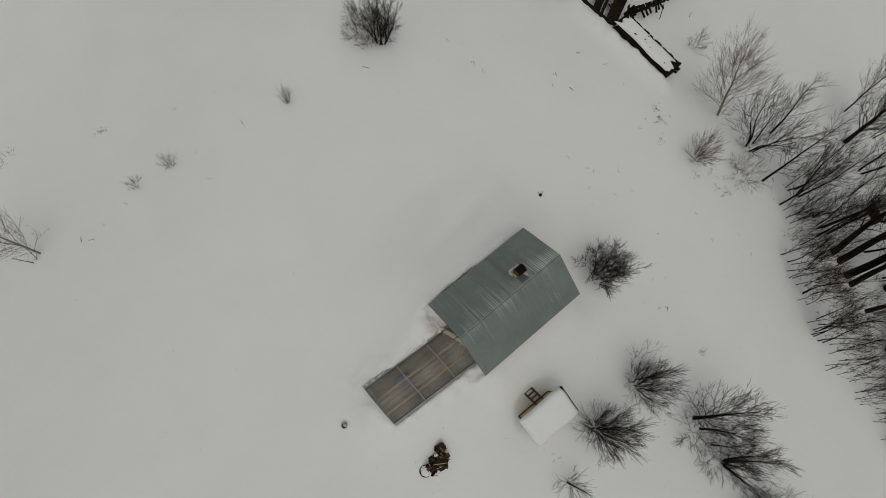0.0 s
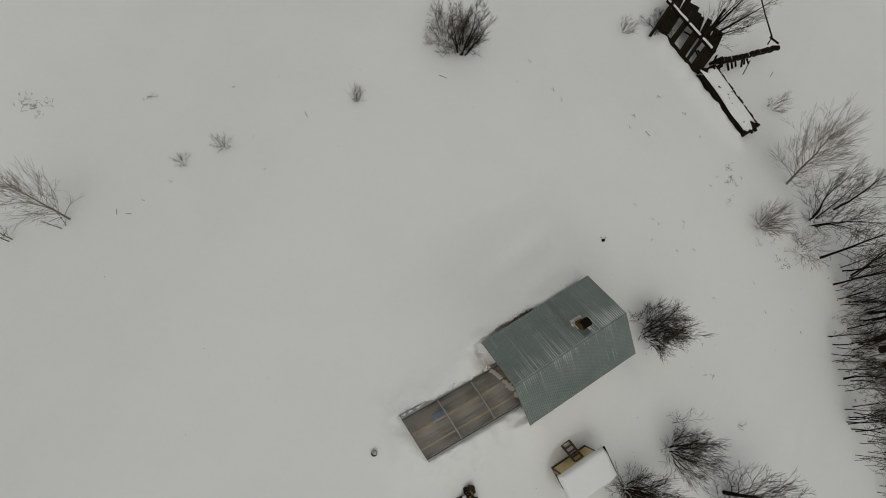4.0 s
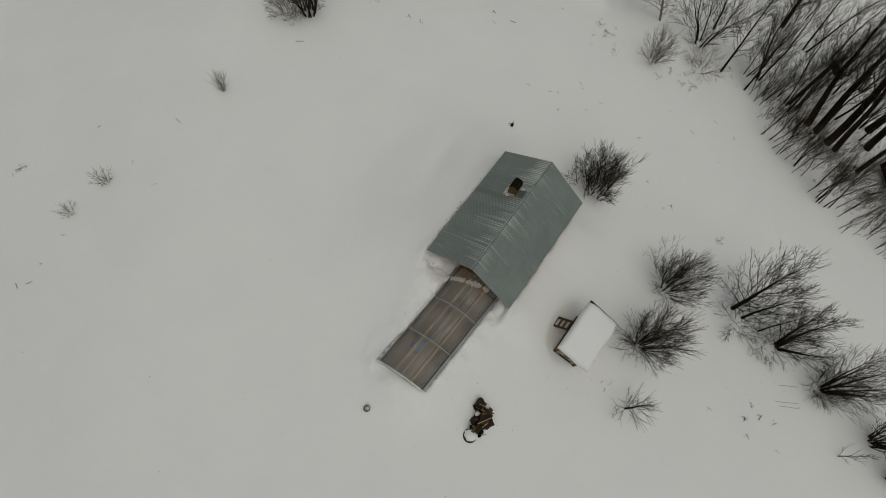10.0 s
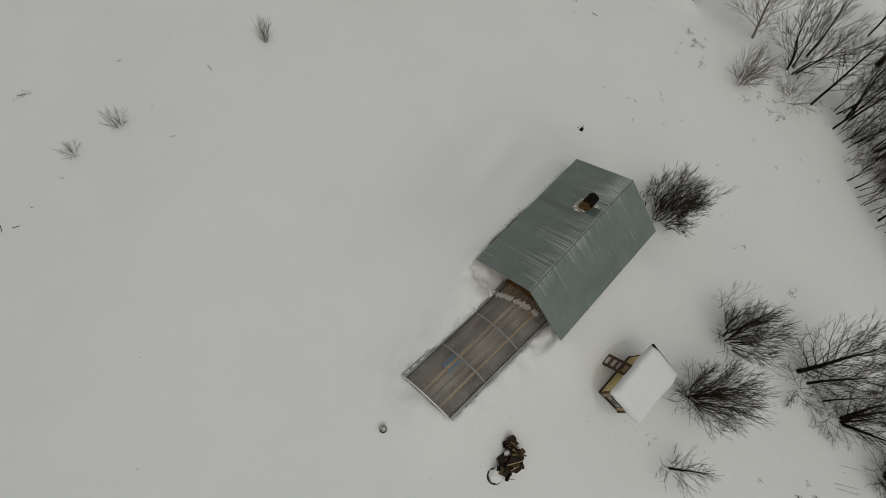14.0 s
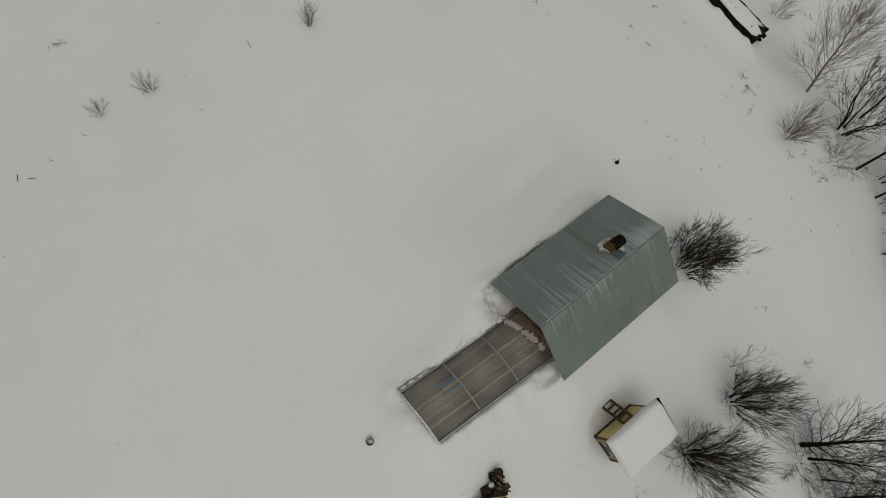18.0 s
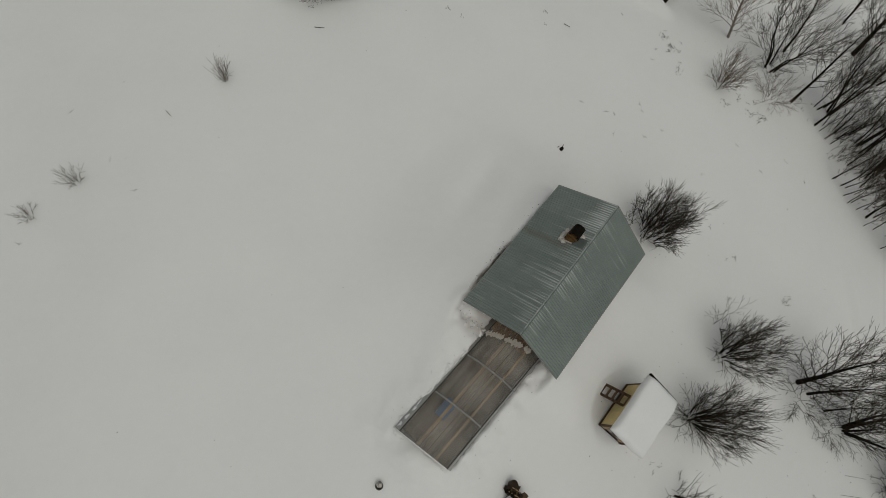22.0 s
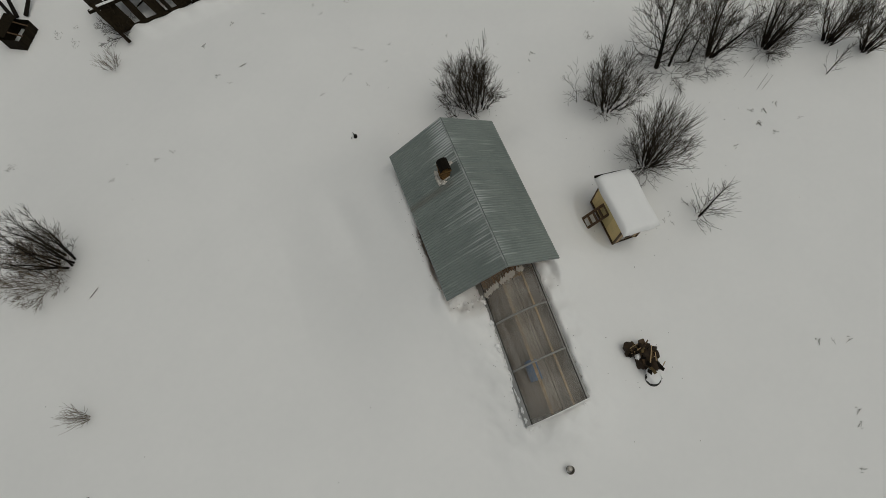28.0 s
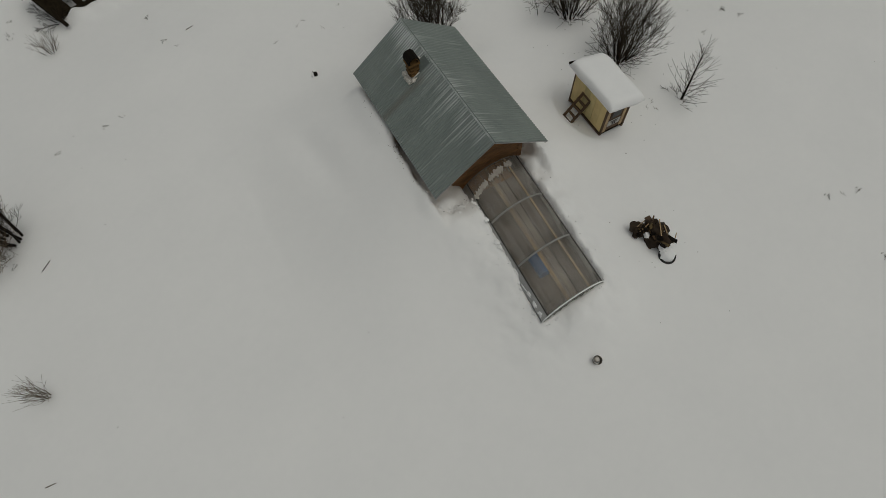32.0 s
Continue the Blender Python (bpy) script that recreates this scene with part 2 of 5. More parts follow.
def roof_metal():
    """Grey-green corrugated sheet with long frosty streaks that run down the slope."""
    m = shade("frosted_roof_metal", (0.275, 0.312, 0.294), (0.195, 0.228, 0.214), 0.7, 0.45, 0.05, 9, metal=0.3, amount=0.7, spread=0.05)
    n, l = m.node_tree.nodes, m.node_tree.links
    p = n["Principled BSDF"]
    base = p.inputs["Base Color"].links[0].from_socket
    tc, mp, streak, blot = n.new("ShaderNodeTexCoord"), n.new("ShaderNodeMapping"), n.new("ShaderNodeTexNoise"), n.new("ShaderNodeTexNoise")
    mp.inputs["Scale"].default_value = (0.25, 8.0, 0.25)
    l.new(tc.outputs["Object"], mp.inputs["Vector"])
    l.new(mp.outputs[0], streak.inputs["Vector"])
    l.new(tc.outputs["Object"], blot.inputs["Vector"])
    streak.inputs["Scale"].default_value, streak.inputs["Detail"].default_value = 1.5, 6
    blot.inputs["Scale"].default_value, blot.inputs["Detail"].default_value = 0.55, 2
    # frost lies thickest by the ridge, where snow slid off last
    sep, near = n.new("ShaderNodeSeparateXYZ"), n.new("ShaderNodeMapRange")
    l.new(tc.outputs["Object"], sep.inputs[0])
    near.inputs["From Min"].default_value, near.inputs["From Max"].default_value = 0.95, 0.05
    near.inputs["To Min"].default_value, near.inputs["To Max"].default_value = 0.0, 1.0
    absolute = n.new("ShaderNodeMath")
    absolute.operation = "ABSOLUTE"
    shifted = n.new("ShaderNodeMath")
    shifted.operation = "ADD"
    shifted.inputs[1].default_value = 0.12
    l.new(sep.outputs["X"], shifted.inputs[0])
    l.new(shifted.outputs[0], absolute.inputs[0])
    l.new(absolute.outputs[0], near.inputs["Value"])
    # in some stretches of the ridge only
    along, shift, patch, keep, held = n.new("ShaderNodeCombineXYZ"), n.new("ShaderNodeMath"), n.new("ShaderNodeTexNoise"), n.new("ShaderNodeMapRange"), n.new("ShaderNodeMath")
    shift.operation, held.operation = "SIGN", "MULTIPLY"
    l.new(sep.outputs["X"], shift.inputs[0])
    l.new(shift.outputs[0], along.inputs["X"])
    l.new(sep.outputs["Y"], along.inputs["Y"])
    along.inputs["Z"].default_value = 0.4
    l.new(along.outputs[0], patch.inputs["Vector"])
    patch.inputs["Scale"].default_value, patch.inputs["Detail"].default_value = 0.9, 3
    keep.inputs["From Min"].default_value, keep.inputs["From Max"].default_value = 0.42, 0.6
    keep.inputs["To Min"].default_value, keep.inputs["To Max"].default_value = 0.3, 1.0
    l.new(patch.outputs["Fac"], keep.inputs["Value"])
    # less on the slope away from the field, its darker reflection put in colour
    less, share = n.new("ShaderNodeMath"), n.new("ShaderNodeMapRange")
    less.operation = "MULTIPLY"
    share.inputs["From Min"].default_value, share.inputs["From Max"].default_value = -1.0, 1.0
    share.inputs["To Min"].default_value, share.inputs["To Max"].default_value = 1.0, 0.55
    l.new(shift.outputs[0], share.inputs["Value"])
    l.new(share.outputs[0], less.inputs[0])
    l.new(keep.outputs[0], less.inputs[1])
    l.new(near.outputs[0], held.inputs[0])
    l.new(less.outputs[0], held.inputs[1])
    total = n.new("ShaderNodeMath")
    total.operation = "MULTIPLY_ADD"
    total.inputs[1].default_value = 0.5
    l.new(held.outputs[0], total.inputs[0])
    l.new(streak.outputs["Fac"], total.inputs[2])
    total2 = n.new("ShaderNodeMath")
    total2.operation = "MULTIPLY_ADD"
    total2.inputs[1].default_value = 0.7
    l.new(blot.outputs["Fac"], total2.inputs[0])
    l.new(total.outputs[0], total2.inputs[2])
    # frost in the grooves, which also puts the corrugation's shading into the colour
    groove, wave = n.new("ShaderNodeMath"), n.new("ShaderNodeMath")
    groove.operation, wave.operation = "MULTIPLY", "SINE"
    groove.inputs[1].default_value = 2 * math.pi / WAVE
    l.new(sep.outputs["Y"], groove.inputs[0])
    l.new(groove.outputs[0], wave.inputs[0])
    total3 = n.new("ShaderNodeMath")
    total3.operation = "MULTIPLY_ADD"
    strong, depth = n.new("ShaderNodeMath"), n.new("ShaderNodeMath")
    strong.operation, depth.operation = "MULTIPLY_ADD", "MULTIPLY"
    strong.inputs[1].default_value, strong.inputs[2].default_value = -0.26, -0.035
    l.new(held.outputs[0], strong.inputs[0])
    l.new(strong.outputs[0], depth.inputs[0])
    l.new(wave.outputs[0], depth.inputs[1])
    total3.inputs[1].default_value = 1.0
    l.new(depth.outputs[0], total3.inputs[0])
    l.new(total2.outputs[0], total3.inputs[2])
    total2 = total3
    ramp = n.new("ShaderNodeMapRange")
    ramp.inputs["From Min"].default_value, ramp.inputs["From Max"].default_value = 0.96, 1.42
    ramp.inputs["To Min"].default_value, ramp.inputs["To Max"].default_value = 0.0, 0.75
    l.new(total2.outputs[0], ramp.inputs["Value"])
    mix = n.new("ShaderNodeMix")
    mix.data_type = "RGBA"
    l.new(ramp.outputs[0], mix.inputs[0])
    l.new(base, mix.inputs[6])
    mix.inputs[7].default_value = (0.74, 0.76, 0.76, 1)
    # a brown run of rust and soot in the grooves below the chimney
    run, soft, lower, stain = n.new("ShaderNodeMath"), n.new("ShaderNodeMapRange"), n.new("ShaderNodeMapRange"), n.new("ShaderNodeMix")
    run.operation = "SUBTRACT"
    run.inputs[1].default_value = 0.78
    l.new(sep.outputs["Y"], run.inputs[0])
    away = n.new("ShaderNodeMath")
    away.operation = "ABSOLUTE"
    l.new(run.outputs[0], away.inputs[0])
    soft.inputs["From Min"].default_value, soft.inputs["From Max"].default_value = 0.26, 0.04
    l.new(away.outputs[0], soft.inputs["Value"])
    lower.inputs["From Min"].default_value, lower.inputs["From Max"].default_value = -0.45, -0.75
    l.new(sep.outputs["X"], lower.inputs["Value"])
    stained, worn = n.new("ShaderNodeMath"), n.new("ShaderNodeMath")
    stained.operation, worn.operation = "MULTIPLY", "MULTIPLY"
    l.new(soft.outputs[0], stained.inputs[0])
    l.new(lower.outputs[0], stained.inputs[1])
    l.new(stained.outputs[0], worn.inputs[0])
    l.new(streak.outputs["Fac"], worn.inputs[1])
    stain.data_type = "RGBA"
    l.new(worn.outputs[0], stain.inputs[0])
    l.new(mix.outputs[2], stain.inputs[6])
    stain.inputs[7].default_value = (0.17, 0.155, 0.13, 1)
    l.new(stain.outputs[2], p.inputs["Base Color"])
    return m


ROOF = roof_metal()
RIDGE_METAL = shade("frosted_ridge_metal", (0.56, 0.58, 0.575), (0.24, 0.27, 0.26), 2.2, 0.6, 0.1, 20, metal=0.1, amount=0.4)
# darker copy of the ridge metal, with shade put into its colour
SHADED_METAL = shade("shaded_metal", (0.17, 0.2, 0.19), (0.1, 0.12, 0.115), 2.2, 0.6, 0.1, 20, metal=0.1)


# ---- building helpers ----
def mesh_of(name, verts, faces, material, smooth=False):
    me = bpy.data.meshes.new(name)
    me.from_pydata(verts, [], faces)
    me.materials.append(material)
    if smooth:
        me.shade_smooth()
    me.update()
    return me


def empty(name, m, label, category, group="", kind=""):
    ob = new(name)
    ob.empty_display_size = 0.2
    ob.matrix_world = m
    return tagged(ob, label, category, group, kind)


def part(name, bm, material, parent=None, label="", smooth=False, m=None):
    """Links a bmesh or a mesh as one object under a thing or a part."""
    if isinstance(bm, bmesh.types.BMesh):
        me = bpy.data.meshes.new(name)
        bmesh.ops.recalc_face_normals(bm, faces=bm.faces[:])
        bm.to_mesh(me)
        bm.free()
        me.materials.append(material)
        if smooth:
            me.shade_smooth()
    else:
        me = bm
    ob = new(name, me)
    ob.parent = parent
    if m is not None:
        ob.matrix_basis = m
    return tagged(ob, label) if label else ob


def box(size, at=(0, 0, 0), bevel=0.01, turn=(0, 0, 0), bm=None, jitter=0.0):
    """A bevelled block in a bmesh of its own or added to one."""
    bm = bm or bmesh.new()
    made = bmesh.ops.create_cube(bm, size=1.0, matrix=pose(*at, *turn) @ Matrix.Diagonal((*size, 1)))["verts"]
    if jitter:
        for v in made:
            v.co += Vector([random.uniform(-jitter, jitter) for _ in range(3)])
    if bevel:
        edges = list({e for v in made for e in v.link_edges})
        bmesh.ops.bevel(bm, geom=edges, offset=min(bevel, min(size) * 0.3), segments=1, affect="EDGES")
    return bm


def rod(a, b, r, r2=None, sides=10, bm=None):
    """A round bar from a to b."""
    bm = bm or bmesh.new()
    a, b = Vector(a), Vector(b)
    turn = (b - a).to_track_quat("Z", "Y").to_matrix().to_4x4()
    bmesh.ops.create_cone(bm, cap_ends=True, segments=sides, radius1=r, radius2=r if r2 is None else r2, depth=(b - a).length,
                          matrix=Matrix.Translation((a + b) / 2) @ turn)
    return bm


def prism(profile, a, b, bm=None):
    """A shape given in x and z, drawn out along y from a to b."""
    bm = bm or bmesh.new()
    rings = [[bm.verts.new((x, y, z)) for x, z in profile] for y in (a, b)]
    k = len(profile)
    for i in range(k):
        bm.faces.new((rings[0][i], rings[0][(i + 1) % k], rings[1][(i + 1) % k], rings[1][i]))
    bm.faces.new(rings[0][::-1])
    bm.faces.new(rings[1])
    return bm


def lump(name, material, size, seed, rough=0.25, cuts=2):
    """A rough rounded lump."""
    bm = bmesh.new()
    bmesh.ops.create_icosphere(bm, subdivisions=cuts, radius=1.0)
    for v in bm.verts:
        d = v.co.normalized()
        k = 1 + rough * noise.noise(d * 1.7 + Vector((seed, 0, 0))) + rough * 0.5 * noise.noise(d * 4.5 + Vector((0, seed, 0)))
        v.co = Vector((d.x * size[0], d.y * size[1], d.z * size[2])) * k
    me = bpy.data.meshes.new(name)
    bm.to_mesh(me)
    bm.free()
    me.materials.append(material)
    me.shade_smooth()
    return me


# ---- ground ----
def smooth_step(a, b, x):
    k = max(0.0, min(1.0, (x - a) / (b - a)))
    return k * k * (3 - 2 * k)


HOUSE = pose(5.15, 7.42, 0, 0, 0, -34.1)
HOUSE_BACK = HOUSE.inverted()
GREEN = HOUSE @ pose(0.15, -9.55, 0, 0, 0, -3.1) @ pose(0, 9.55, 0)
GREEN_BACK = GREEN.inverted()
PLAY = pose(9.42, 1.76, 0.14, 0, 0, -35.5)
PLAY_BACK = PLAY.inverted()
RUIN = pose(8.46, 29.54, -0.93, 0, 0, -32.2)
BARN_BACK = RUIN.inverted()


def ramp(q, start, length):
    """Rises evenly over the given length, with soft ends."""
    def soft(v):
        return v if v > 30 else math.log1p(math.exp(v))
    return soft(q - start) - soft(q - start - length)


def fall(x, y):
    """The yard lies on a low rise: the land falls away under the wood and at the field's far edge."""
    return -0.2 * ramp(0.85 * x + 0.5 * y, 24.4, 20) - 0.25 * ramp(-x, 14.5, 16) - 0.14 * ramp(y, 24, 9) * smooth_step(18, 12, x)


def height(x, y):
    """The snow's level."""
    h = fall(x, y) + 0.75 * math.exp(-((x - 2.6) ** 2 + (y - 4.4) ** 2) / 60)
    h += 0.10 * noise.noise((x * 0.09, y * 0.09, 0.3)) + 0.05 * noise.noise((x * 0.33, y * 0.33, 4.1)) + 0.016 * noise.noise((x * 1.1, y * 1.1, 7.7))
    q = HOUSE_BACK @ Vector((x, y, 0))
    side = abs(q.x)
    # snow slid off the roof: a broad bank, and a broken trench under the drip edge
    along = math.exp(-(q.y / 4.1) ** 8)
    ragged = 0.16 * noise.noise((q.y * 1.1, q.x * 0.4, 9.0)) + 0.07 * noise.noise((q.y * 3.5, q.x, 2.0))
    if q.x < 0:
        h += 1.62 * max(0.0, min(1.0, (9.2 - side) / 6.6)) ** 1.35 * math.exp(-(q.y / 5.6) ** 4) * smooth_step(0.0, 2.4, side)
    else:
        h += along * 0.6 * smooth_step(6.8, 2.7, side)
    ragged += 0.05 * noise.noise((q.y * 9, q.x * 3, 6.0))
    if q.x < 0:
        # the bank reaches the eave along the far half
        h += 0.34 * math.exp(-((side - 2.7) / 0.6) ** 2) * smooth_step(-0.5, 0.9, q.y) * smooth_step(4.2, 3.3, q.y)
    # hollows shaped beside the porch so that the snow there lies in shade
    h -= (0.4 + 0.4 * noise.noise((x * 2.6, y * 2.6, 1.5))) * math.exp(-((side - 2.05) / 0.5) ** 2 - ((q.y + 3.95) / 0.4) ** 2)
    edge_x = 2.62 + 0.7 * ragged + (0.28 * smooth_step(1.0, -0.6, q.y) - 0.2 if q.x < 0 else 0.05)
    h -= along * (1.0 + 0.5 * ragged) * smooth_step(edge_x, edge_x - 0.14, side)
    # drifts either side of the porch, and a bank all round the greenhouse
    h += 0.3 * math.exp(-((side - 2.4) / 0.6) ** 2 - ((q.y + 3.6) / 0.6) ** 2) * (1 + 0.9 * noise.noise((x * 2.1, y * 2.1, 3.3)))
    e = GREEN_BACK @ Vector((x, y, 0))
    flank = abs(e.x)
    near_end = -9.72 + 0.1 * (e.x + 1.52)
    gap = math.hypot(max(0.0, flank - 1.45), max(0.0, near_end - e.y, e.y + 3.0))
    crumbs = 0.1 * noise.noise((x * 1.6, y * 1.6, 2.2)) + 0.06 * noise.noise((x * 5, y * 5, 1.0))
    h += (0.66 - (0.16 + 0.16 * smooth_step(-7.0, -9.3, e.y)) * smooth_step(0.6, -1.0, e.x) + 1.9 * crumbs) * math.exp(-((gap / 1.25) ** 1.6)) * smooth_step(-1.5, -3.2, e.y)
    if flank < 1.45 and near_end + 0.04 < e.y < -1.5:
        h -= 1.5 * smooth_step(1.45 + crumbs, 1.28 + crumbs, flank) * smooth_step(near_end + 0.04, near_end + 0.17, e.y) * smooth_step(-1.5, -2.4, e.y)
    h += 0.34 * math.exp(-((e.x / 1.3) ** 2) - ((e.y + 10.3) / 0.7) ** 2)
    # a long shallow dip on the open side
    h -= 0.2 * math.exp(-((q.x + 5.4 + 0.15 * q.y) / 0.8) ** 2 - ((q.y - 1.8) / 2.4) ** 2)
    # hollow round the playhouse
    g = PLAY_BACK @ Vector((x, y, 0))
    d = math.hypot((g.x + 0.1) / 1.5, (g.y - 0.3) / 1.8)
    h -= 0.05 * smooth_step(1.13, 0.98, d) * smooth_step(0.5, -0.5, g.x)
    h += 0.11 * math.exp(-((d - 1.14) / 0.13) ** 2) * (0.8 + noise.noise((x, y, 5.0))) * smooth_step(0.2, -0.8, g.x)
    # drift against the barn's front
    r = BARN_BACK @ Vector((x, y, 0))
    h += (0.55 + 0.35 * noise.noise((r.x * 1.3, r.y * 1.3, 8.0))) * math.exp(-((r.y - 0.3) / 0.55) ** 2) * smooth_step(-5.6, -4.0, r.x) * smooth_step(6.2, 4.6, r.x)
    # a rounded hump by the scrap
    h += 0.16 * math.exp(-((x - 6.3) / 0.8) ** 2 - ((y + 1.5) / 0.8) ** 2)
    # a trodden way along the wood
    lane = x - 23.1 - 0.3 * math.sin(y * 0.6) + 0.1 * (y - 10)
    h += (0.09 * math.exp(-((lane - 0.4) / 0.35) ** 2) - 0.12 * math.exp(-((lane + 0.1) / 0.3) ** 2)) * smooth_step(3, 7, y) * smooth_step(13, 10, y)
    return h


def ground_lines():
    steps, v = [0.0], 0.0
    while v < 2500:
        v += 0.13 if v < 13 else 0.3 if v < 26 else 0.7 if v < 46 else v * 0.13
        steps.append(v)
    return [-s for s in steps[:0:-1]] + steps


gx, gy = [v + 4 for v in ground_lines()], [v + 4 for v in ground_lines()]
nx, ny = len(gx), len(gy)
gverts = [(x, y, height(x, y) if abs(x - 4) < 80 and abs(y - 4) < 80 else fall(x, y)) for y in gy for x in gx]
gfaces = [(j * nx + i, j * nx + i + 1, (j + 1) * nx + i + 1, (j + 1) * nx + i) for j in range(ny - 1) for i in range(nx - 1)]
ground = new("ground", mesh_of("ground", gverts, gfaces, SNOW, True))
tagged(ground, "untrodden snow field with soft drifts and hollows", "snow", kind="structure")

# ---- the house ----
HALF, LONG, EAVE, RIDGE = 2.63, 7.5, 2.69, 4.44
house = empty("house", HOUSE, "small log house under a frosted grey-green corrugated metal roof", "house")
WALL_X, WALL_Y, WALL_H, FRONT = 2.18, 3.28, 2.62, -2.5
SLOPE = math.atan2(RIDGE - EAVE, HALF)


def log_wall(length, turned, x, y):
    """Round logs laid on one another."""
    holder = part("wall", box((0.12, length - 0.1, WALL_H) if turned else (length - 0.1, 0.12, WALL_H), (x, y, WALL_H / 2), 0.0), LOG, house, "wall of weathered brown logs")
    for k in range(12):
        z = 0.12 + k * 0.215
        a, b = ((x, y - length / 2 - 0.12, z), (x, y + length / 2 + 0.12, z)) if turned else ((x - length / 2 - 0.12, y, z + 0.1), (x + length / 2 + 0.12, y, z + 0.1))
        part("log", rod(a, b, 0.115, sides=10), LOG, holder, smooth=False)


log_wall(WALL_Y - FRONT, True, -WALL_X, (WALL_Y + FRONT) / 2)
log_wall(WALL_Y - FRONT, True, WALL_X, (WALL_Y + FRONT) / 2)
log_wall(2 * WALL_X, False, 0, FRONT)
log_wall(2 * WALL_X, False, 0, WALL_Y)
for y in (FRONT, WALL_Y):
    gable = part("gable", prism([(-WALL_X, WALL_H), (WALL_X, WALL_H), (0, WALL_H + WALL_X * math.tan(SLOPE))], y - 0.05, y + 0.05), TAN_WOOD, house, "gable of bare boards")
    for k in range(14):
        x = -1.95 + k * 0.3
        top = (WALL_X - abs(x)) * math.tan(SLOPE) - 0.1
        if top > 0.1:
            part("board", box((0.28, 0.03, top), (x, y + math.copysign(0.07, y), WALL_H + top / 2), 0.005), TAN_WOOD, gable)


def roof_sheet(side, y0, y1):
    """One corrugated sheet from the ridge to the eave."""
    wave, amp, step = WAVE, 0.0105, WAVE / 6
    rows = max(2, round((y1 - y0) / step))
    length = math.hypot(HALF, RIDGE - EAVE)
    verts, faces = [], []
    for layer in (0.0, -0.008):
        for i in range(rows + 1):
            y = y0 + (y1 - y0) * i / rows
            w = amp * math.sin(2 * math.pi * y / wave) + layer
            for s in (0.0, 0.5, 1.0):
                sag = -0.012 * math.sin(math.pi * s)
                x, z = HALF * s, RIDGE - (RIDGE - EAVE) * s + sag
                verts.append((side * (x + w * math.sin(SLOPE)), y, z + w * math.cos(SLOPE)))
    n3 = 3 * (rows + 1)
    for i in range(rows):
        for s in range(2):
            a = 3 * i + s
            faces.append((a, a + 1, a + 4, a + 3))
            faces.append((n3 + a + 3, n3 + a + 4, n3 + a + 1, n3 + a))
        faces.append((3 * i + 2, n3 + 3 * i + 2, n3 + 3 * i + 5, 3 * i + 5))
    return mesh_of("roof_sheet", verts, faces, ROOF, False)


roof = part("roof", prism([(-HALF + 0.1, EAVE - 0.02), (0, RIDGE - 0.08), (HALF - 0.1, EAVE - 0.02), (HALF - 0.1, EAVE - 0.06), (0, RIDGE - 0.14), (-HALF + 0.1, EAVE - 0.06)], -LONG / 2 + 0.06, LONG / 2 - 0.06), TAN_WOOD, house, "board sheathing under the roof")
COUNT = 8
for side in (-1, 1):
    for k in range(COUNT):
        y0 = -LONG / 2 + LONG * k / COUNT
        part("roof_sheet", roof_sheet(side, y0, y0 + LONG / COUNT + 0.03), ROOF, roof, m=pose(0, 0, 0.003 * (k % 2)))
drop = (RIDGE - EAVE) / HALF
cap = part("ridge_cap", prism([(-0.05, RIDGE + 0.016 - 0.05 * drop), (0.0, RIDGE + 0.016), (0.0, RIDGE + 0.026), (-0.05, RIDGE + 0.026 - 0.05 * drop)], -LONG / 2 - 0.01, LONG / 2 + 0.01), RIDGE_METAL, house, "frosted metal ridge cap")
part("ridge_flange", prism([(0.0, RIDGE + 0.02), (0.055, RIDGE + 0.017 - 0.055 * drop), (0.055, RIDGE + 0.025 - 0.055 * drop), (0.0, RIDGE + 0.0255)], -LONG / 2 - 0.01, LONG / 2 + 0.01), SHADED_METAL, cap, "flange of the ridge cap, its shade put into a dark tone")
for y in (-LONG / 2 + 0.01, LONG / 2 - 0.01):
    for side in (-1, 1):
        a, b = Vector((0, y, RIDGE - 0.1)), Vector((side * HALF, y, EAVE - 0.1))
        mid = (a + b) / 2
        part("barge_board", box(((b - a).length, 0.025, 0.06), mid + Vector((0, 0, 0.05)), 0.005, (0, side * math.degrees(SLOPE), 0)), STEEL, house)
for side in (-1, 1):
    part("fascia", box((0.03, LONG - 0.1, 0.12), (side * (HALF - 0.06), 0, EAVE - 0.09), 0.005), DARK_WOOD, house)

# chimney on the slope that faces the open field
CX, CY = -0.76, 1.3
chimney = part("chimney", box((0.34, 0.34, 1.1), (CX, CY, 3.9), 0.01), BRICK, house, "sooty brick chimney with a dark cap")
for row in range(6):
    z = 3.95 + row * 0.088
    shift = 0.06 if row % 2 else -0.06
    for dx, dy, sx, sy in ((shift, -0.18, 0.25, 0.1), (shift, 0.18, 0.25, 0.1), (-0.18, shift, 0.1, 0.25), (0.18, shift, 0.1, 0.25)):
        part("brick", box((sx, sy, 0.074), (CX + dx, CY + dy, z), 0.006), BRICK, chimney)
part("chimney_crown", box((0.52, 0.52, 0.09), (CX, CY, 4.5), 0.015), BRICK, chimney)
part("chimney_collar", box((0.6, 0.54, 0.02), (CX - 0.08, CY - 0.02, RIDGE + 0.02 - drop * (0.08 - CX)), 0.01, (0, -math.degrees(SLOPE), 0)), GREY_SNOW, chimney, "frosted metal collar")
hood = [(-0.25, 0.0), (-0.22, 0.0), (-0.18, 0.16), (-0.08, 0.24), (0.08, 0.24), (0.18, 0.16), (0.22, 0.0), (0.25, 0.0), (0.22, 0.18), (0.1, 0.28), (-0.1, 0.28), (-0.22, 0.18)]
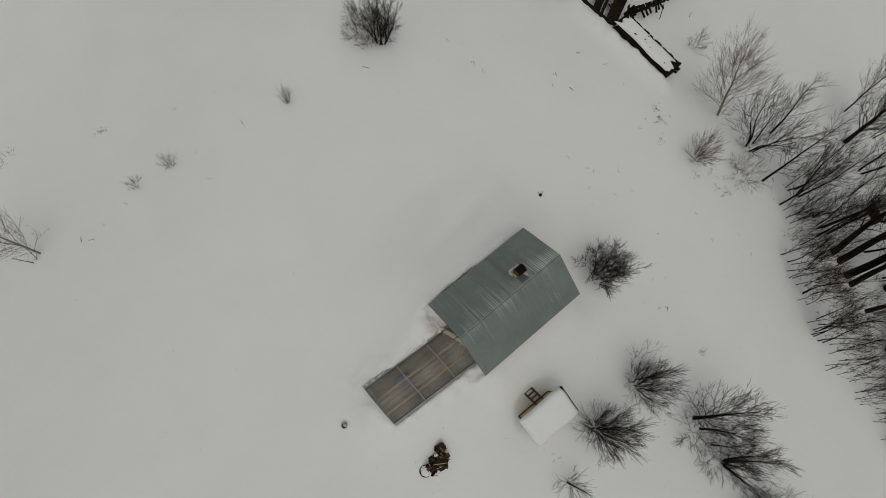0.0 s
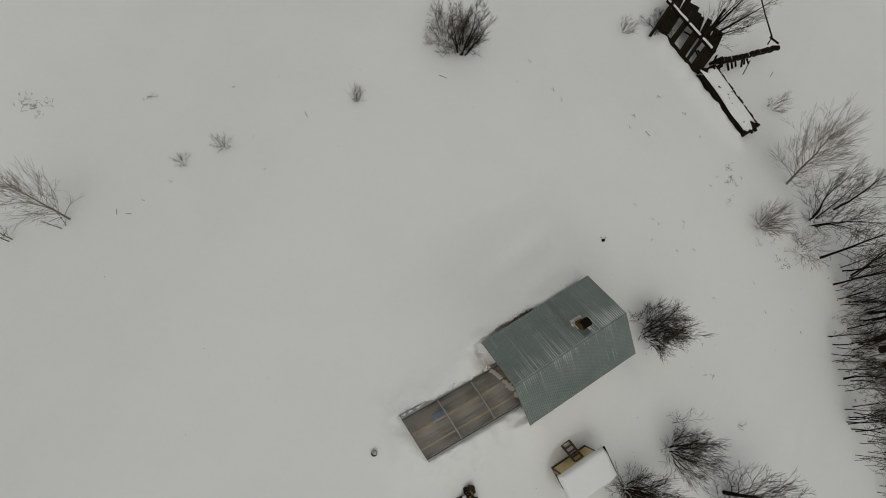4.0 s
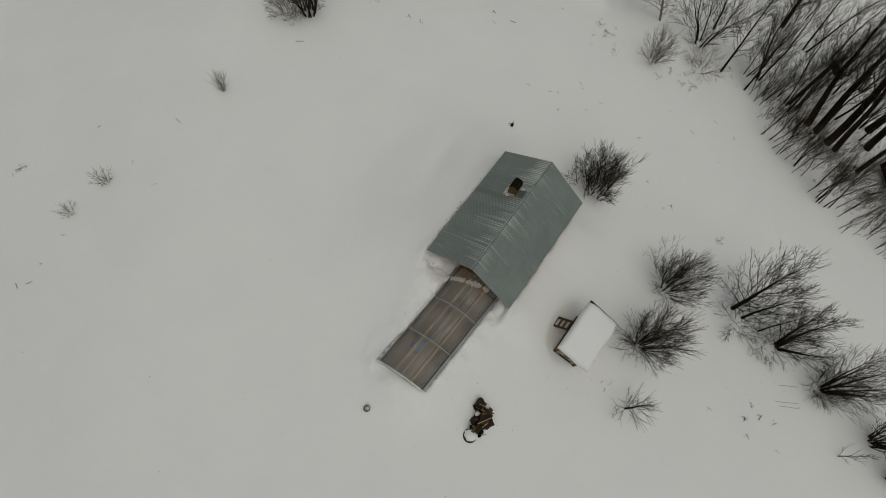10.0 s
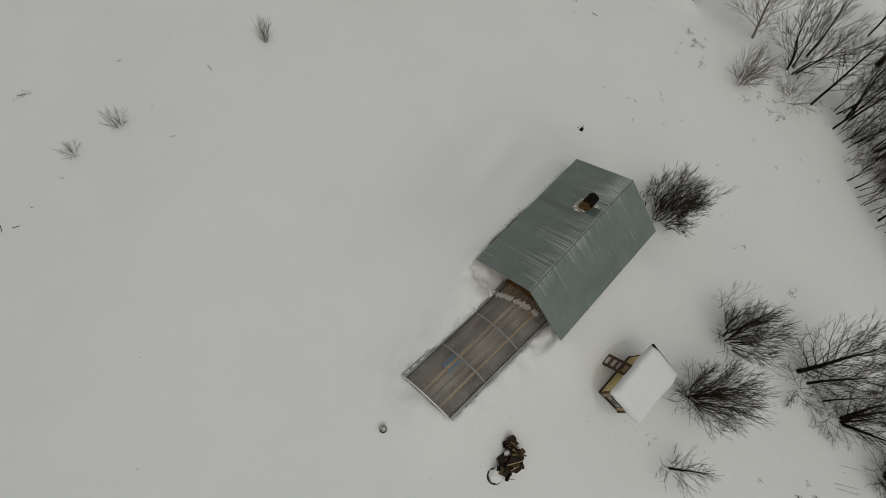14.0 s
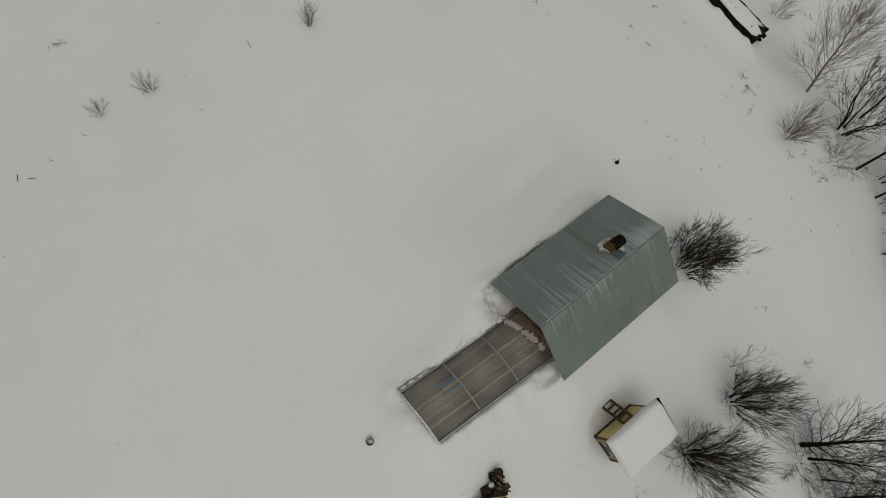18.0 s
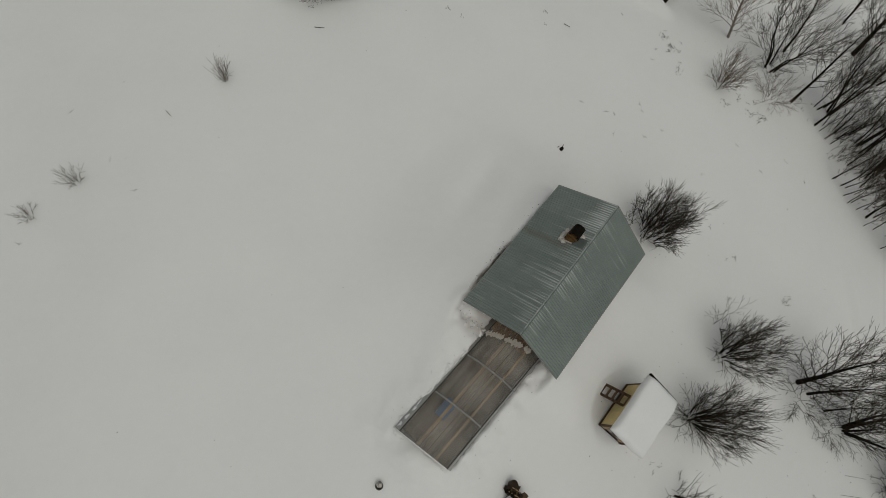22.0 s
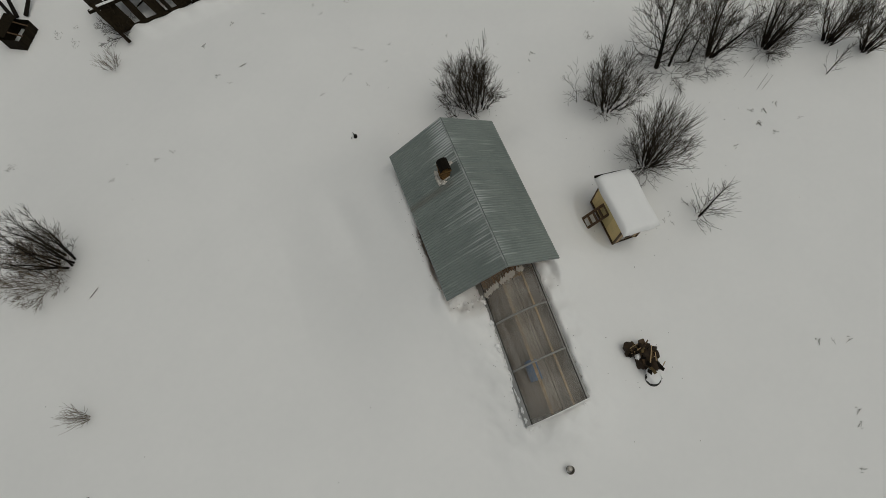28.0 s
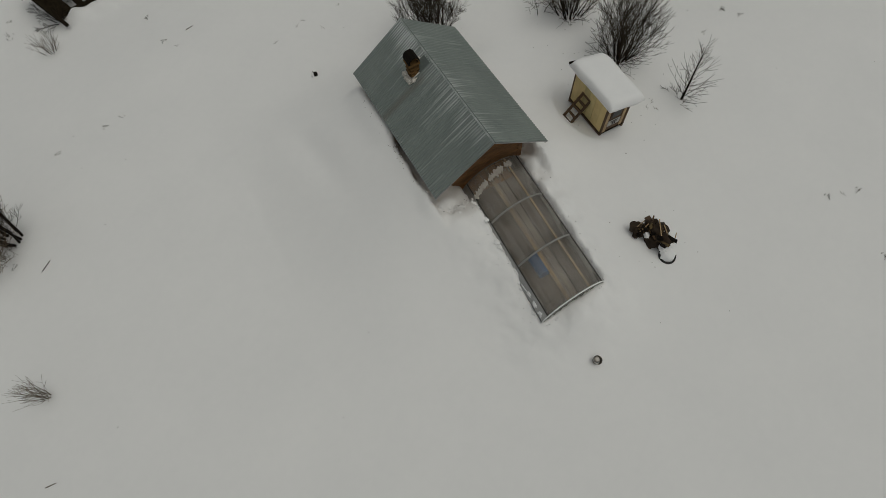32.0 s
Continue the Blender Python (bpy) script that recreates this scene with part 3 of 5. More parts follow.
part("chimney_hood", prism(hood, -0.27, 0.27), SOOT, chimney, "dark arched sheet-metal hood", m=pose(CX, CY, 4.62))
# added plate: the shade on the patch between chimney and ridge, put into colour
part("dark_plate", box((0.55, 0.5, 0.03), (CX + 0.42, CY - 0.06, RIDGE - 0.4 * drop + 0.045), 0.01, (0, -math.degrees(SLOPE), 0)), SHADED_METAL, chimney, "dull grey plate between chimney and ridge, shade put into its tone")
for dx, dy, w, d in ((0.34, 0.26, 0.16, 0.1), (-0.32, -0.1, 0.09, 0.22), (-0.2, -0.33, 0.16, 0.08), (-0.28, 0.24, 0.1, 0.12)):
    part("snow_rest", lump("snow_rest", GREY_SNOW, (w, d, 0.05), 4 + 7 * dx, 0.9, 3), GREY_SNOW, chimney, m=pose(CX + dx, CY + dy, RIDGE - drop * abs(CX + dx) + 0.03, 0, -math.degrees(SLOPE), 0))
for dx in (-0.17, 0.17):
    for dy in (-0.17, 0.17):
        part("hood_leg", box((0.04, 0.04, 0.12), (CX + dx, CY + dy, 4.58), 0.004), SOOT, chimney)

# ---- the greenhouse ----
greenhouse = empty("greenhouse", GREEN, "arched polycarbonate greenhouse sunk in snow against the house", "greenhouse")
G0, G1, GW, GZ, GT = -9.72, -3.1, 1.52, 0.92, 1.72


def arch(s, swell=0.0):
    """A point of the hoop, s from -1 to 1."""
    a = s * 1.18
    return ((GW + swell) * math.sin(a) / math.sin(1.18), GZ + (GT - GZ + swell) * (math.cos(a) - math.cos(1.18)) / (1 - math.cos(1.18)))


def skew(x):
    """The frame stands a little askew: its far side is set back."""
    return 0.1 * (x + GW)


def arch_strip(y0, y1, lift, thick, s0=-1.0, s1=1.0, count=26):
    verts, faces = [], []
    for swell in (lift, lift - thick):
        for i in range(count + 1):
            x, z = arch(s0 + (s1 - s0) * i / count, swell)
            verts += [(x, y0 + skew(x), z), (x, y1 + skew(x), z)]
    k = 2 * (count + 1)
    for i in range(count):
        a = 2 * i
        faces += [(a, a + 2, a + 3, a + 1), (k + a + 1, k + a + 3, k + a + 2, k + a), (a, k + a, k + a + 2, a + 2), (a + 1, a + 3, k + a + 3, k + a + 1)]
    faces += [(0, 1, k + 1, k), (k - 2, 2 * k - 2, 2 * k - 1, k - 1)]
    return verts, faces


for y0, y1 in ((G0, -7.45), (-7.45, -5.28), (-5.28, G1)):
    v, f = arch_strip(y0, y1 - 0.006, 0.0, 0.006)
    ob = part("polycarbonate_sheet", mesh_of("polycarbonate_sheet", v, f, POLYCARB, True), POLYCARB, greenhouse, "clouded see-through polycarbonate sheet")
    ob.visible_shadow = False
for y in (-7.45, -5.28):
    v, f = arch_strip(y - 0.04, y + 0.04, 0.01, 0.008)
    part("joint_strip", mesh_of("joint_strip", v, f, JOINT, True), JOINT, greenhouse, "pale joint strip between sheets")
for side in (-1, 1):
    # the lowest strip: the snow light behind the sheet, put into an opaque grey
    v, f = arch_strip(G0 + 0.02, G1, 0.004, 0.006, side * 0.77, side * 0.995, 8)
    part("lower_strip", mesh_of("lower_strip", v, f, SNOW_LIT, True), SNOW_LIT, greenhouse, "greyish strip along the foot of the sheets, snow light put into its colour")
for y in (G0 + 0.03, -7.45, -5.28, G1 - 0.03):
    v, f = arch_strip(y - 0.015, y + 0.015, -0.012, 0.025)
    part("hoop", mesh_of("hoop", v, f, STEEL, True), STEEL, greenhouse)
for s, w, wood in ((-0.75, 0.045, RAIL), (-0.2, 0.13, TAN_WOOD), (0.05, 0.02, DARK_WOOD), (0.33, 0.1, TAN_WOOD), (0.75, 0.05, RAIL), (0.86, 0.03, DARK_WOOD)):
    x, z = arch(s, 0.005 if wood is RAIL else -0.05)
    part("purlin", box((w, G1 - G0 - 0.02, 0.035), (x, (G0 + G1) / 2 + skew(x), z), 0.003, (0, 55 * s, 0)), wood, greenhouse)
v, f = arch_strip(G0 - 0.028, G0 + 0.022, 0.014, 0.03)
# the hoop's bright white is borrowed from the snow material
part("end_frame", mesh_of("end_frame", v, f, CLEAN_SNOW, True), CLEAN_SNOW, greenhouse, "thin white end hoop")
pts = [arch(-1 + i / 10) for i in range(21)]
bm = prism([(-GW, GZ - 0.5)] + pts + [(GW, GZ - 0.5)], G0, G0 + 0.008)
for v in bm.verts:
    v.co.y += skew(v.co.x)
part("end_panel", bm, POLYCARB, greenhouse).visible_shadow = False
for x in (-0.45, 0.45):
    part("end_post", box((0.04, 0.04, 0.9), (x, G0 + 0.03 + skew(x), GZ + 0.15), 0.004), STEEL, greenhouse)
for side in (-1, 1):
    part("sill", box((0.04, G1 - G0, 0.1), (side * (GW - 0.03), (G0 + G1) / 2 + skew(side * GW), GZ - 0.05), 0.006), DARK_WOOD, greenhouse)

# inside the greenhouse
part("soil", box((2 * GW - 0.25, G1 - G0 - 0.4, 0.3), (0, (G0 + G1) / 2 + 0.16, 0.42), 0.03), SOIL, greenhouse, "bare brown soil of the beds")
for x, w, z in ((0.0, 0.26, 0.59), (0.28, 0.26, 0.59)):
    part("plank", box((w, G1 - G0 - 0.4, 0.045), (x, (G0 + G1) / 2 + 0.16, z), 0.008), PATH_WOOD, greenhouse, "worn grey boards of the middle path")
drum = empty("plastic_drum", GREEN @ pose(-0.36, -7.6, 0.58), "blue plastic drum lying among the beds", "drum")
part("drum_body", rod((0, -0.5, 0.28), (0, 0.5, 0.28), 0.28, sides=20), BLUE, drum)
for y in (-0.2, 0.2):
    part("drum_rib", rod((0, y - 0.02, 0.28), (0, y + 0.02, 0.28), 0.295, sides=20), BLUE, drum)
part("drum_lid", rod((0, 0.5, 0.28), (0, 0.52, 0.28), 0.26, sides=20), BLUE, drum)


for k in range(9):
    part("deck_board", box((0.28, 0.95, 0.03), (-1.2 + k * 0.3, -2.95, 0.62), 0.005), DECK, house, "warm brown boards of the porch" if k == 0 else "")


def torn_sheet(s0, s1, seed, count=34):
    """A torn strip of grey snow that lies across the hoop near the gable."""
    rng = random.Random(seed)
    top, low = [], []
    for i in range(count + 1):
        s = s0 + (s1 - s0) * i / count
        mid = -3.34 - 0.45 * max(0.0, 0.25 - s) + 0.05 * noise.noise((i * 0.4, seed, 0))
        half = max(0.02, 0.12 + 0.13 * noise.noise((i * 0.33, 2.0, seed)) + rng.uniform(-0.03, 0.04)) * min(1.0, 0.2 + i / 3, 0.2 + (count - i) / 3)
        top.append((s, mid + half * rng.uniform(0.5, 1.6)))
        low.append((s, mid - half * rng.uniform(0.4, 1.3)))
    verts, faces = [], []
    for swell in (0.05, 0.006):
        for row in (top, low):
            for s, y in row:
                x, z = arch(s, swell)
                verts.append((x, y + skew(x) - 0.15, z))
    w = count + 1
    for i in range(count):
        faces += [(i, i + 1, w + i + 1, w + i), (2 * w + i + 1, 2 * w + i, 3 * w + i, 3 * w + i + 1), (i + 1, i, 2 * w + i, 2 * w + i + 1), (w + i, w + i + 1, 3 * w + i + 1, 3 * w + i)]
    return mesh_of("snow_strip", verts, faces, GREY_SNOW, False)


for s0, s1, seed in ((-0.76, -0.3, 1.0), (-0.27, 0.16, 2.0), (0.2, 0.4, 3.0)):
    ob = new("snow_strip", torn_sheet(s0, s1, seed, max(8, round(60 * (s1 - s0)))))
    ob.matrix_world = GREEN.copy()
    tagged(ob, "torn strip of grey snow across the greenhouse roof by the gable", "snow", "torn snow strips on the greenhouse")

rng = random.Random(8)
for k in range(12):
    x, z = arch(-0.88 + rng.uniform(-0.04, 0.04), 0.016)
    ob = new("snow_fleck", lump("snow_fleck", CLEAN_SNOW, (rng.uniform(0.03, 0.07), rng.uniform(0.08, 0.3), 0.015), 20 + k * 2.3, 1.2, 3))
    ob.matrix_world = GREEN @ pose(x, -9.5 + k * 0.42 + rng.uniform(-0.15, 0.15), z, 0, -55, rng.uniform(-8, 8))
    tagged(ob, "small patch of snow clinging to the greenhouse wall", "snow patch", "snow patches on the greenhouse wall")

# ---- the playhouse ----
playhouse = empty("playhouse", PLAY, "small raised playhouse of yellow boards under a thick cap of snow", "playhouse")
PW, PL, PZ0, PZW, PZE = 0.62, 1.2, 0.35, 2.32, 1.98
part("floor", box((2 * PW + 0.1, 2 * PL + 0.1, 0.08), (0, 0, PZ0), 0.01), DARK_WOOD, playhouse)
part("sill", box((0.06, 2 * PL + 0.06, 0.09), (-PW - 0.06, -0.02, PZ0 - 0.03), 0.012), LADDER_WOOD, playhouse)
for x, top in ((-PW, PZW), (PW, PZE)):
    for y in (-PL, PL):
        part("post", box((0.09, 0.09, top + 0.3), (x, y, top / 2 - 0.15), 0.01), LADDER_WOOD, playhouse)
for side, top in ((-1, PZW), (1, PZE)):
    wall = part("side_wall", box((0.03, 2 * PL, top - PZ0), (side * PW, 0, (PZ0 + top) / 2), 0.004), OLIVE, playhouse, "wall of yellow and olive boards")
    for k in range(6):
        y = -PL + 0.2 + k * 0.4
        part("wall_board", box((0.018, 0.385, top - PZ0 - 0.05), (side * (PW + 0.025), y, (PZ0 + top) / 2), 0.004, jitter=0.004), YELLOW if k > 3 or k < 2 else OLIVE, wall)
for side in (-1, 1):
    end = part("end_wall", prism([(-PW, PZ0), (PW, PZ0), (PW, PZE), (-PW, PZW)], side * PL - 0.015, side * PL + 0.015), LADDER_WOOD, playhouse)
    for x in (-0.48, 0.42):
        part("end_board", box((0.16, 0.02, 1.5), (x, side * (PL + 0.03), 1.12), 0.004), TAN_WOOD, end)
    frame_w = part("window_frame", box((0.62, 0.04, 0.62), (-0.05, side * (PL + 0.035), 1.5), 0.006), LADDER_WOOD, end)
    part("pane", box((0.46, 0.02, 0.48), (-0.05, side * (PL + 0.055), 1.5), 0.0), PANE, frame_w)
    panel = part("panel", box((0.66, 0.02, 0.36), (-0.05, side * (PL + 0.035), 0.86), 0.004), PAPER, end, "pale panel with worn print")
    for k in range(3):
        part("print_bar", box((0.4 - 0.09 * k, 0.006, 0.05), (-0.05, side * (PL + 0.05), 0.96 - 0.1 * k), 0.0), SOOT, panel)
part("roof", prism([(-0.86, PZW + 0.06), (0.88, PZE - 0.07), (0.88, PZE - 0.02), (-0.86, PZW + 0.11)], -1.46, 1.6), DARK_WOOD, playhouse, "dark board roof with one slope")
part("fascia", box((0.03, 3.02, 0.07), (-0.865, 0.06, PZW + 0.06), 0.005), DARK_WOOD, playhouse)
part("step_plank", box((0.42, 0.1, 0.07), (-1.0, -1.5, 0.24), 0.006, (0, 24, 20)), DARK_WOOD, playhouse)
ladder = empty("ladder", PLAY @ pose(-1.76, 0.2, 0.02), "broad brown wooden ladder leaning on the playhouse", "ladder")
LEANING = 40
for y in (-0.27, 0.27):
    part("rail", box((0.08, 0.12, 2.35), (1.15 * math.sin(radians(LEANING)), y, 1.15 * math.cos(radians(LEANING))), 0.008, (0, LEANING, 0), jitter=0.008), LADDER_WOOD, ladder)
for k in range(7):
    d = 0.14 + 0.33 * k
    part("rung", box((0.05, 0.64, 0.11), (d * math.sin(radians(LEANING)) - 0.05, 0, d * math.cos(radians(LEANING)) + 0.03), 0.006, (0, LEANING, 0), jitter=0.006), LADDER_WOOD, ladder)


def snow_cap(name, hx, hy, thick, shape, seed, nx_=22, ny_=34, label="", bulge=1.0):
    """A rounded slab of snow with a soft uneven rim; shape(x, y) is the surface that it lies on."""
    verts, faces = [], []
    for layer in (0, 1):
        for j in range(ny_ + 1):
            for i in range(nx_ + 1):
                u, v = 2 * i / nx_ - 1, 2 * j / ny_ - 1
                rim = (1 - abs(u) ** 6) ** 0.5 * (1 - abs(v) ** 8) ** 0.5
                wob = 1 + 0.05 * noise.noise((u * 1.5 + seed, v * 2.0, seed)) * bulge
                x, y = hx * u * wob, hy * v * wob
                z = shape(x, y)
                if layer == 0:
                    z += thick * (0.25 + 0.75 * rim) + 0.05 * noise.noise((x * 0.9, y * 0.9, seed))
                verts.append((x, y, z))
    n1 = (nx_ + 1) * (ny_ + 1)
    w = nx_ + 1
    for j in range(ny_):
        for i in range(nx_):
            a = j * w + i
            faces.append((a, a + 1, a + w + 1, a + w))
            faces.append((n1 + a + w, n1 + a + w + 1, n1 + a + 1, n1 + a))
    for i in range(nx_):
        faces.append((i + 1, i, n1 + i, n1 + i + 1))
        b = ny_ * w + i
        faces.append((b, b + 1, n1 + b + 1, n1 + b))
    for j in range(ny_):
        a = j * w
        faces.append((a, a + w, n1 + a + w, n1 + a))
        b = a + nx_
        faces.append((b + w, b, n1 + b, n1 + b + w))
    return mesh_of(name, verts, faces, CLEAN_SNOW, True)


cap_snow = new("roof_snow", snow_cap("snow_cap", 0.97, 1.56, 0.42, lambda x, y: PZW + 0.02 - 0.187 * (x + 0.9), 3.0, bulge=1.6))
cap_snow.matrix_world = PLAY @ pose(0.02, -0.04, 0)
tagged(cap_snow, "thick rounded slab of clean snow on the playhouse roof", "snow")

# ---- bare trees ----
def tube(V, F, pts, r0, r1, sides):
    start, n = len(V), len(pts)
    prev = None
    for i, p in enumerate(pts):
        d = pts[min(i + 1, n - 1)] - pts[max(i - 1, 0)]
        if d.length < 1e-6:
            d = Vector((0, 0, 1))
        d.normalize()
        a = d.orthogonal().normalized() if prev is None else (prev - d * prev.dot(d)).normalized()
        prev = a
        b = d.cross(a)
        r = r0 + (r1 - r0) * i / (n - 1)
        for k in range(sides):
            ang = 2 * math.pi * k / sides
            V.append(p + a * (r * math.cos(ang)) + b * (r * math.sin(ang)))
    for i in range(n - 1):
        for k in range(sides):
            a, b = start + i * sides + k, start + i * sides + (k + 1) % sides
            F.append((a, b, b + sides, a + sides))


def limb(rng, p, d, length, r, segs, wander, rise):
    """The line of a limb that wanders and bends upward."""
    pts, step = [p.copy()], length / segs
    d = d.normalized()
    for _ in range(segs):
        d = (d + Vector((rng.gauss(0, wander), rng.gauss(0, wander), rng.gauss(0, wander) + rise))).normalized()
        pts.append(pts[-1] + d * step)
    return pts


def around(rng, axis, spread, rise=0.0, turn=None):
    """A way that leaves an axis to one side by the given spread."""
    a = rng.uniform(0, 2 * math.pi) if turn is None else turn
    u = axis.orthogonal().normalized()
    return (axis + (u * math.cos(a) + axis.cross(u) * math.sin(a)) * spread + Vector((0, 0, rise))).normalized()


def sprout(V, F, rng, p, d, r, length, depth, curve, split, twig_r, side=2, wander=0.07):
    """A branch that forks again and again into fine twigs; every fork keeps one leader."""
    line = limb(rng, p, d, length, r, 3, wander, curve)
    end_r = max(twig_r * 0.55, r * 0.62)
    tube(V, F, line, max(r, twig_r * 0.6), end_r, 5 if r > 0.035 else 3)
    axis = (line[-1] - line[-2]).normalized()
    if depth <= 0:
        return
    turn = rng.uniform(0, 6.28)
    for k in range(3 if rng.random() < 0.3 else 2):
        share = rng.uniform(0.25, 0.6) if k == 0 else rng.uniform(0.8, 1.5)
        way = around(rng, axis, split * share, 0.0, turn + k * (2.1 + rng.uniform(0, 1.6)))
        sprout(V, F, rng, line[-1], way, end_r * (0.95 if k == 0 else 0.72), length * (rng.uniform(0.8, 0.98) if k == 0 else rng.uniform(0.6, 0.88)), depth - 1, curve, split, twig_r, side, wander)
    for _ in range(side):
        g = rng.uniform(0.25, 0.95) * 3
        i = min(2, int(g))
        q = line[i].lerp(line[i + 1], g - i)
        way = around(rng, (line[i + 1] - line[i]).normalized(), split * rng.uniform(1.1, 2.2), 0.05)
        sprout(V, F, rng, q, way, twig_r * 1.1, length * rng.uniform(0.4, 0.75), min(depth - 1, 1), curve, split * 1.15, twig_r, 0, wander)


def willow(seed, tall, stems, spread, girth, base=0.3, depth=3, curve=0.05, split=0.36, twig_r=0.0085, side=2, skirt=0, dome=0.3, wander=0.07):
    """Stems and crown of a leafless bush: many stems fan out from one foot and fork into fine twigs. skirt: thin low shoots round the foot."""
    rng = random.Random(seed)
    TV, TF, CV, CF = [], [], [], []
    reach = sum(0.87 ** k for k in range(depth + 1)) * 0.93
    start = rng.uniform(0, 6.28)
    for s in range(stems):
        far = ((s + rng.uniform(0.2, 0.8)) / stems) ** 0.5
        ang = start + 2.4 * s + rng.uniform(-0.3, 0.3)
        flat = Vector((math.cos(ang), math.sin(ang), 0))
        foot = flat * base * far * rng.uniform(0.6, 1.1)
        foot.z = -0.15
        d = (flat * spread * far * rng.uniform(0.75, 1.2) + Vector((0, 0, 1))).normalized()
        length = tall / reach * (1 - dome * far * far) * rng.uniform(0.82, 1.05)
        r = girth * rng.uniform(0.55, 1.0)
        line = limb(rng, foot, d, length, r, 4, wander * 0.7, curve)
        tube(TV, TF, line, r, r * 0.66, 6)
        axis = (line[-1] - line[-2]).normalized()
        turn = rng.uniform(0, 6.28)
        for k in range(2):
            sprout(CV, CF, rng, line[-1], around(rng, axis, split * (0.4 if k == 0 else 1.0), 0, turn + 2.6 * k), r * (0.62 if k == 0 else 0.45), length * (0.9 if k == 0 else 0.75), depth - 1, curve, split, twig_r, side, wander)
        for _ in range(side):
            i = rng.randint(1, 3)
            sprout(CV, CF, rng, line[i], around(rng, axis, split * rng.uniform(1.0, 2.0), 0), twig_r * 1.4, length * rng.uniform(0.5, 0.85), min(2, depth - 1), curve, split * 1.1, twig_r, 1, wander)
    for s in range(skirt):
        ang = rng.uniform(0, 6.28)
        flat = Vector((math.cos(ang), math.sin(ang), 0))
        sprout(CV, CF, rng, flat * base * rng.uniform(0.5, 1.1) - Vector((0, 0, 0.08)), flat * rng.uniform(1.0, 2.2) + Vector((0, 0, 1)), twig_r * 1.5, tall * rng.uniform(0.1, 0.2), 2, 0.02, split * 1.3, twig_r, 1, 0.12)
    return TV, TF, CV, CF


def alder(seed, tall, girth, limbs=20, low=0.12, angle=0.8, reach=0.42, depth=2, curve=0.1, split=0.4, stems=1, spread=0.3, base=0.1, twig_r=0.0085, side=2, straight=0.03, top=0.22, bell=False, skirt=0):
    """Trunk and crown of a leafless tree: one or a few tapered trunks with limbs that leave it all round and fork upward."""
    rng = random.Random(seed)
    TV, TF, CV, CF = [], [], [], []
    for s in range(stems):
        ang = 6.28 * (s + rng.uniform(-0.25, 0.25)) / stems
        out = spread * rng.uniform(0.6, 1.1) if stems > 1 else 0.0
        flat = Vector((math.cos(ang), math.sin(ang), 0))
        size = tall * (rng.uniform(0.78, 1.0) if s else 1.0)
        r = girth * (rng.uniform(0.65, 1.0) if s else 1.0)
        foot = flat * (base if stems > 1 else 0.0) - Vector((0, 0, 0.2))
        line = limb(rng, foot, flat * out + Vector((0, 0, 1)), size * 0.86, r, 10, straight, 0.02)
        tube(TV, TF, [foot, line[1], *line[2:]], r * 1.12, r * top, 8)
        axis = (line[-1] - line[-2]).normalized()
        count = max(3, round(limbs * (1.0 if stems == 1 else 0.7)))
        turn = rng.uniform(0, 6.28)
        for c in range(count):
            f = low + (0.98 - low) * (c + rng.random()) / count
            i = min(9, int(f * 10))
            p = line[i].lerp(line[i + 1], f * 10 - i)
            way = around(rng, (line[i + 1] - line[i]).normalized(), angle * rng.uniform(0.7, 1.3) * (1.35 - 0.75 * f), 0.0, turn + 2.4 * c + rng.gauss(0, 0.3))
            size_l = size * reach * (math.sin(math.pi * min(1.0, 0.14 + 0.8 * f)) if bell else (1.12 - f) ** 0.7) * rng.uniform(0.7, 1.1)
            sprout(CV, CF, rng, p, way, max(twig_r * 1.2, r * (1 - (1 - top) * f) * 0.34), size_l / (0.95 + 0.5 * depth), depth, curve, split, twig_r, side)
        for k in range(3):
            sprout(CV, CF, rng, line[-1], around(rng, axis, split * (0.2 + 0.5 * k), 0, turn + 2.1 * k), r * top, size * 0.14, depth, curve, split, twig_r, side)
    for s in range(skirt):
        ang = rng.uniform(0, 6.28)
        flat = Vector((math.cos(ang), math.sin(ang), 0))
        sprout(CV, CF, rng, flat * (girth + rng.uniform(0.05, 0.4)) - Vector((0, 0, 0.08)), flat * rng.uniform(0.8, 2.0) + Vector((0, 0, 1)), twig_r * 1.5, tall * rng.uniform(0.08, 0.16), 2, 0.02, split * 1.3, twig_r, 1, 0.12)
    return TV, TF, CV, CF


def standing(x, y, lean, turn):
    """The pose of a plant that stands on the snow and leans."""
    m = Vector((lean[0], lean[1], 1.0)).to_track_quat("Z", "Y").to_matrix().to_4x4()
    return Matrix.Translation((x, y, height(x, y) - 0.02)) @ m @ pose(0, 0, 0, 0, 0, turn)


def plant(name, x, y, label, category, group="", bark=BARK, twig=TWIG, turn=0.0, lean=(0.0, 0.0), make=willow, **shape):
    TV, TF, CV, CF = make(**shape)
    ob = empty(name, standing(x, y, lean, turn), label, category, group)
    part("trunk", mesh_of("trunk", TV, TF, bark, True), bark, ob)
    part("crown", mesh_of("crown", CV, CF, twig, True), twig, ob)
    return ob


YARD = "bare trees round the yard"
plant("alder_tree", 19.1, 4.18, "tall bare alder with one thick dark trunk", "tree", YARD, make=alder, seed=1, tall=5.2, girth=0.125, lean=(0.1, 0.09), limbs=34, low=0.1, angle=0.9, reach=0.5, depth=3, curve=0.06, top=0.14, bell=True, twig_r=0.0115, side=1)
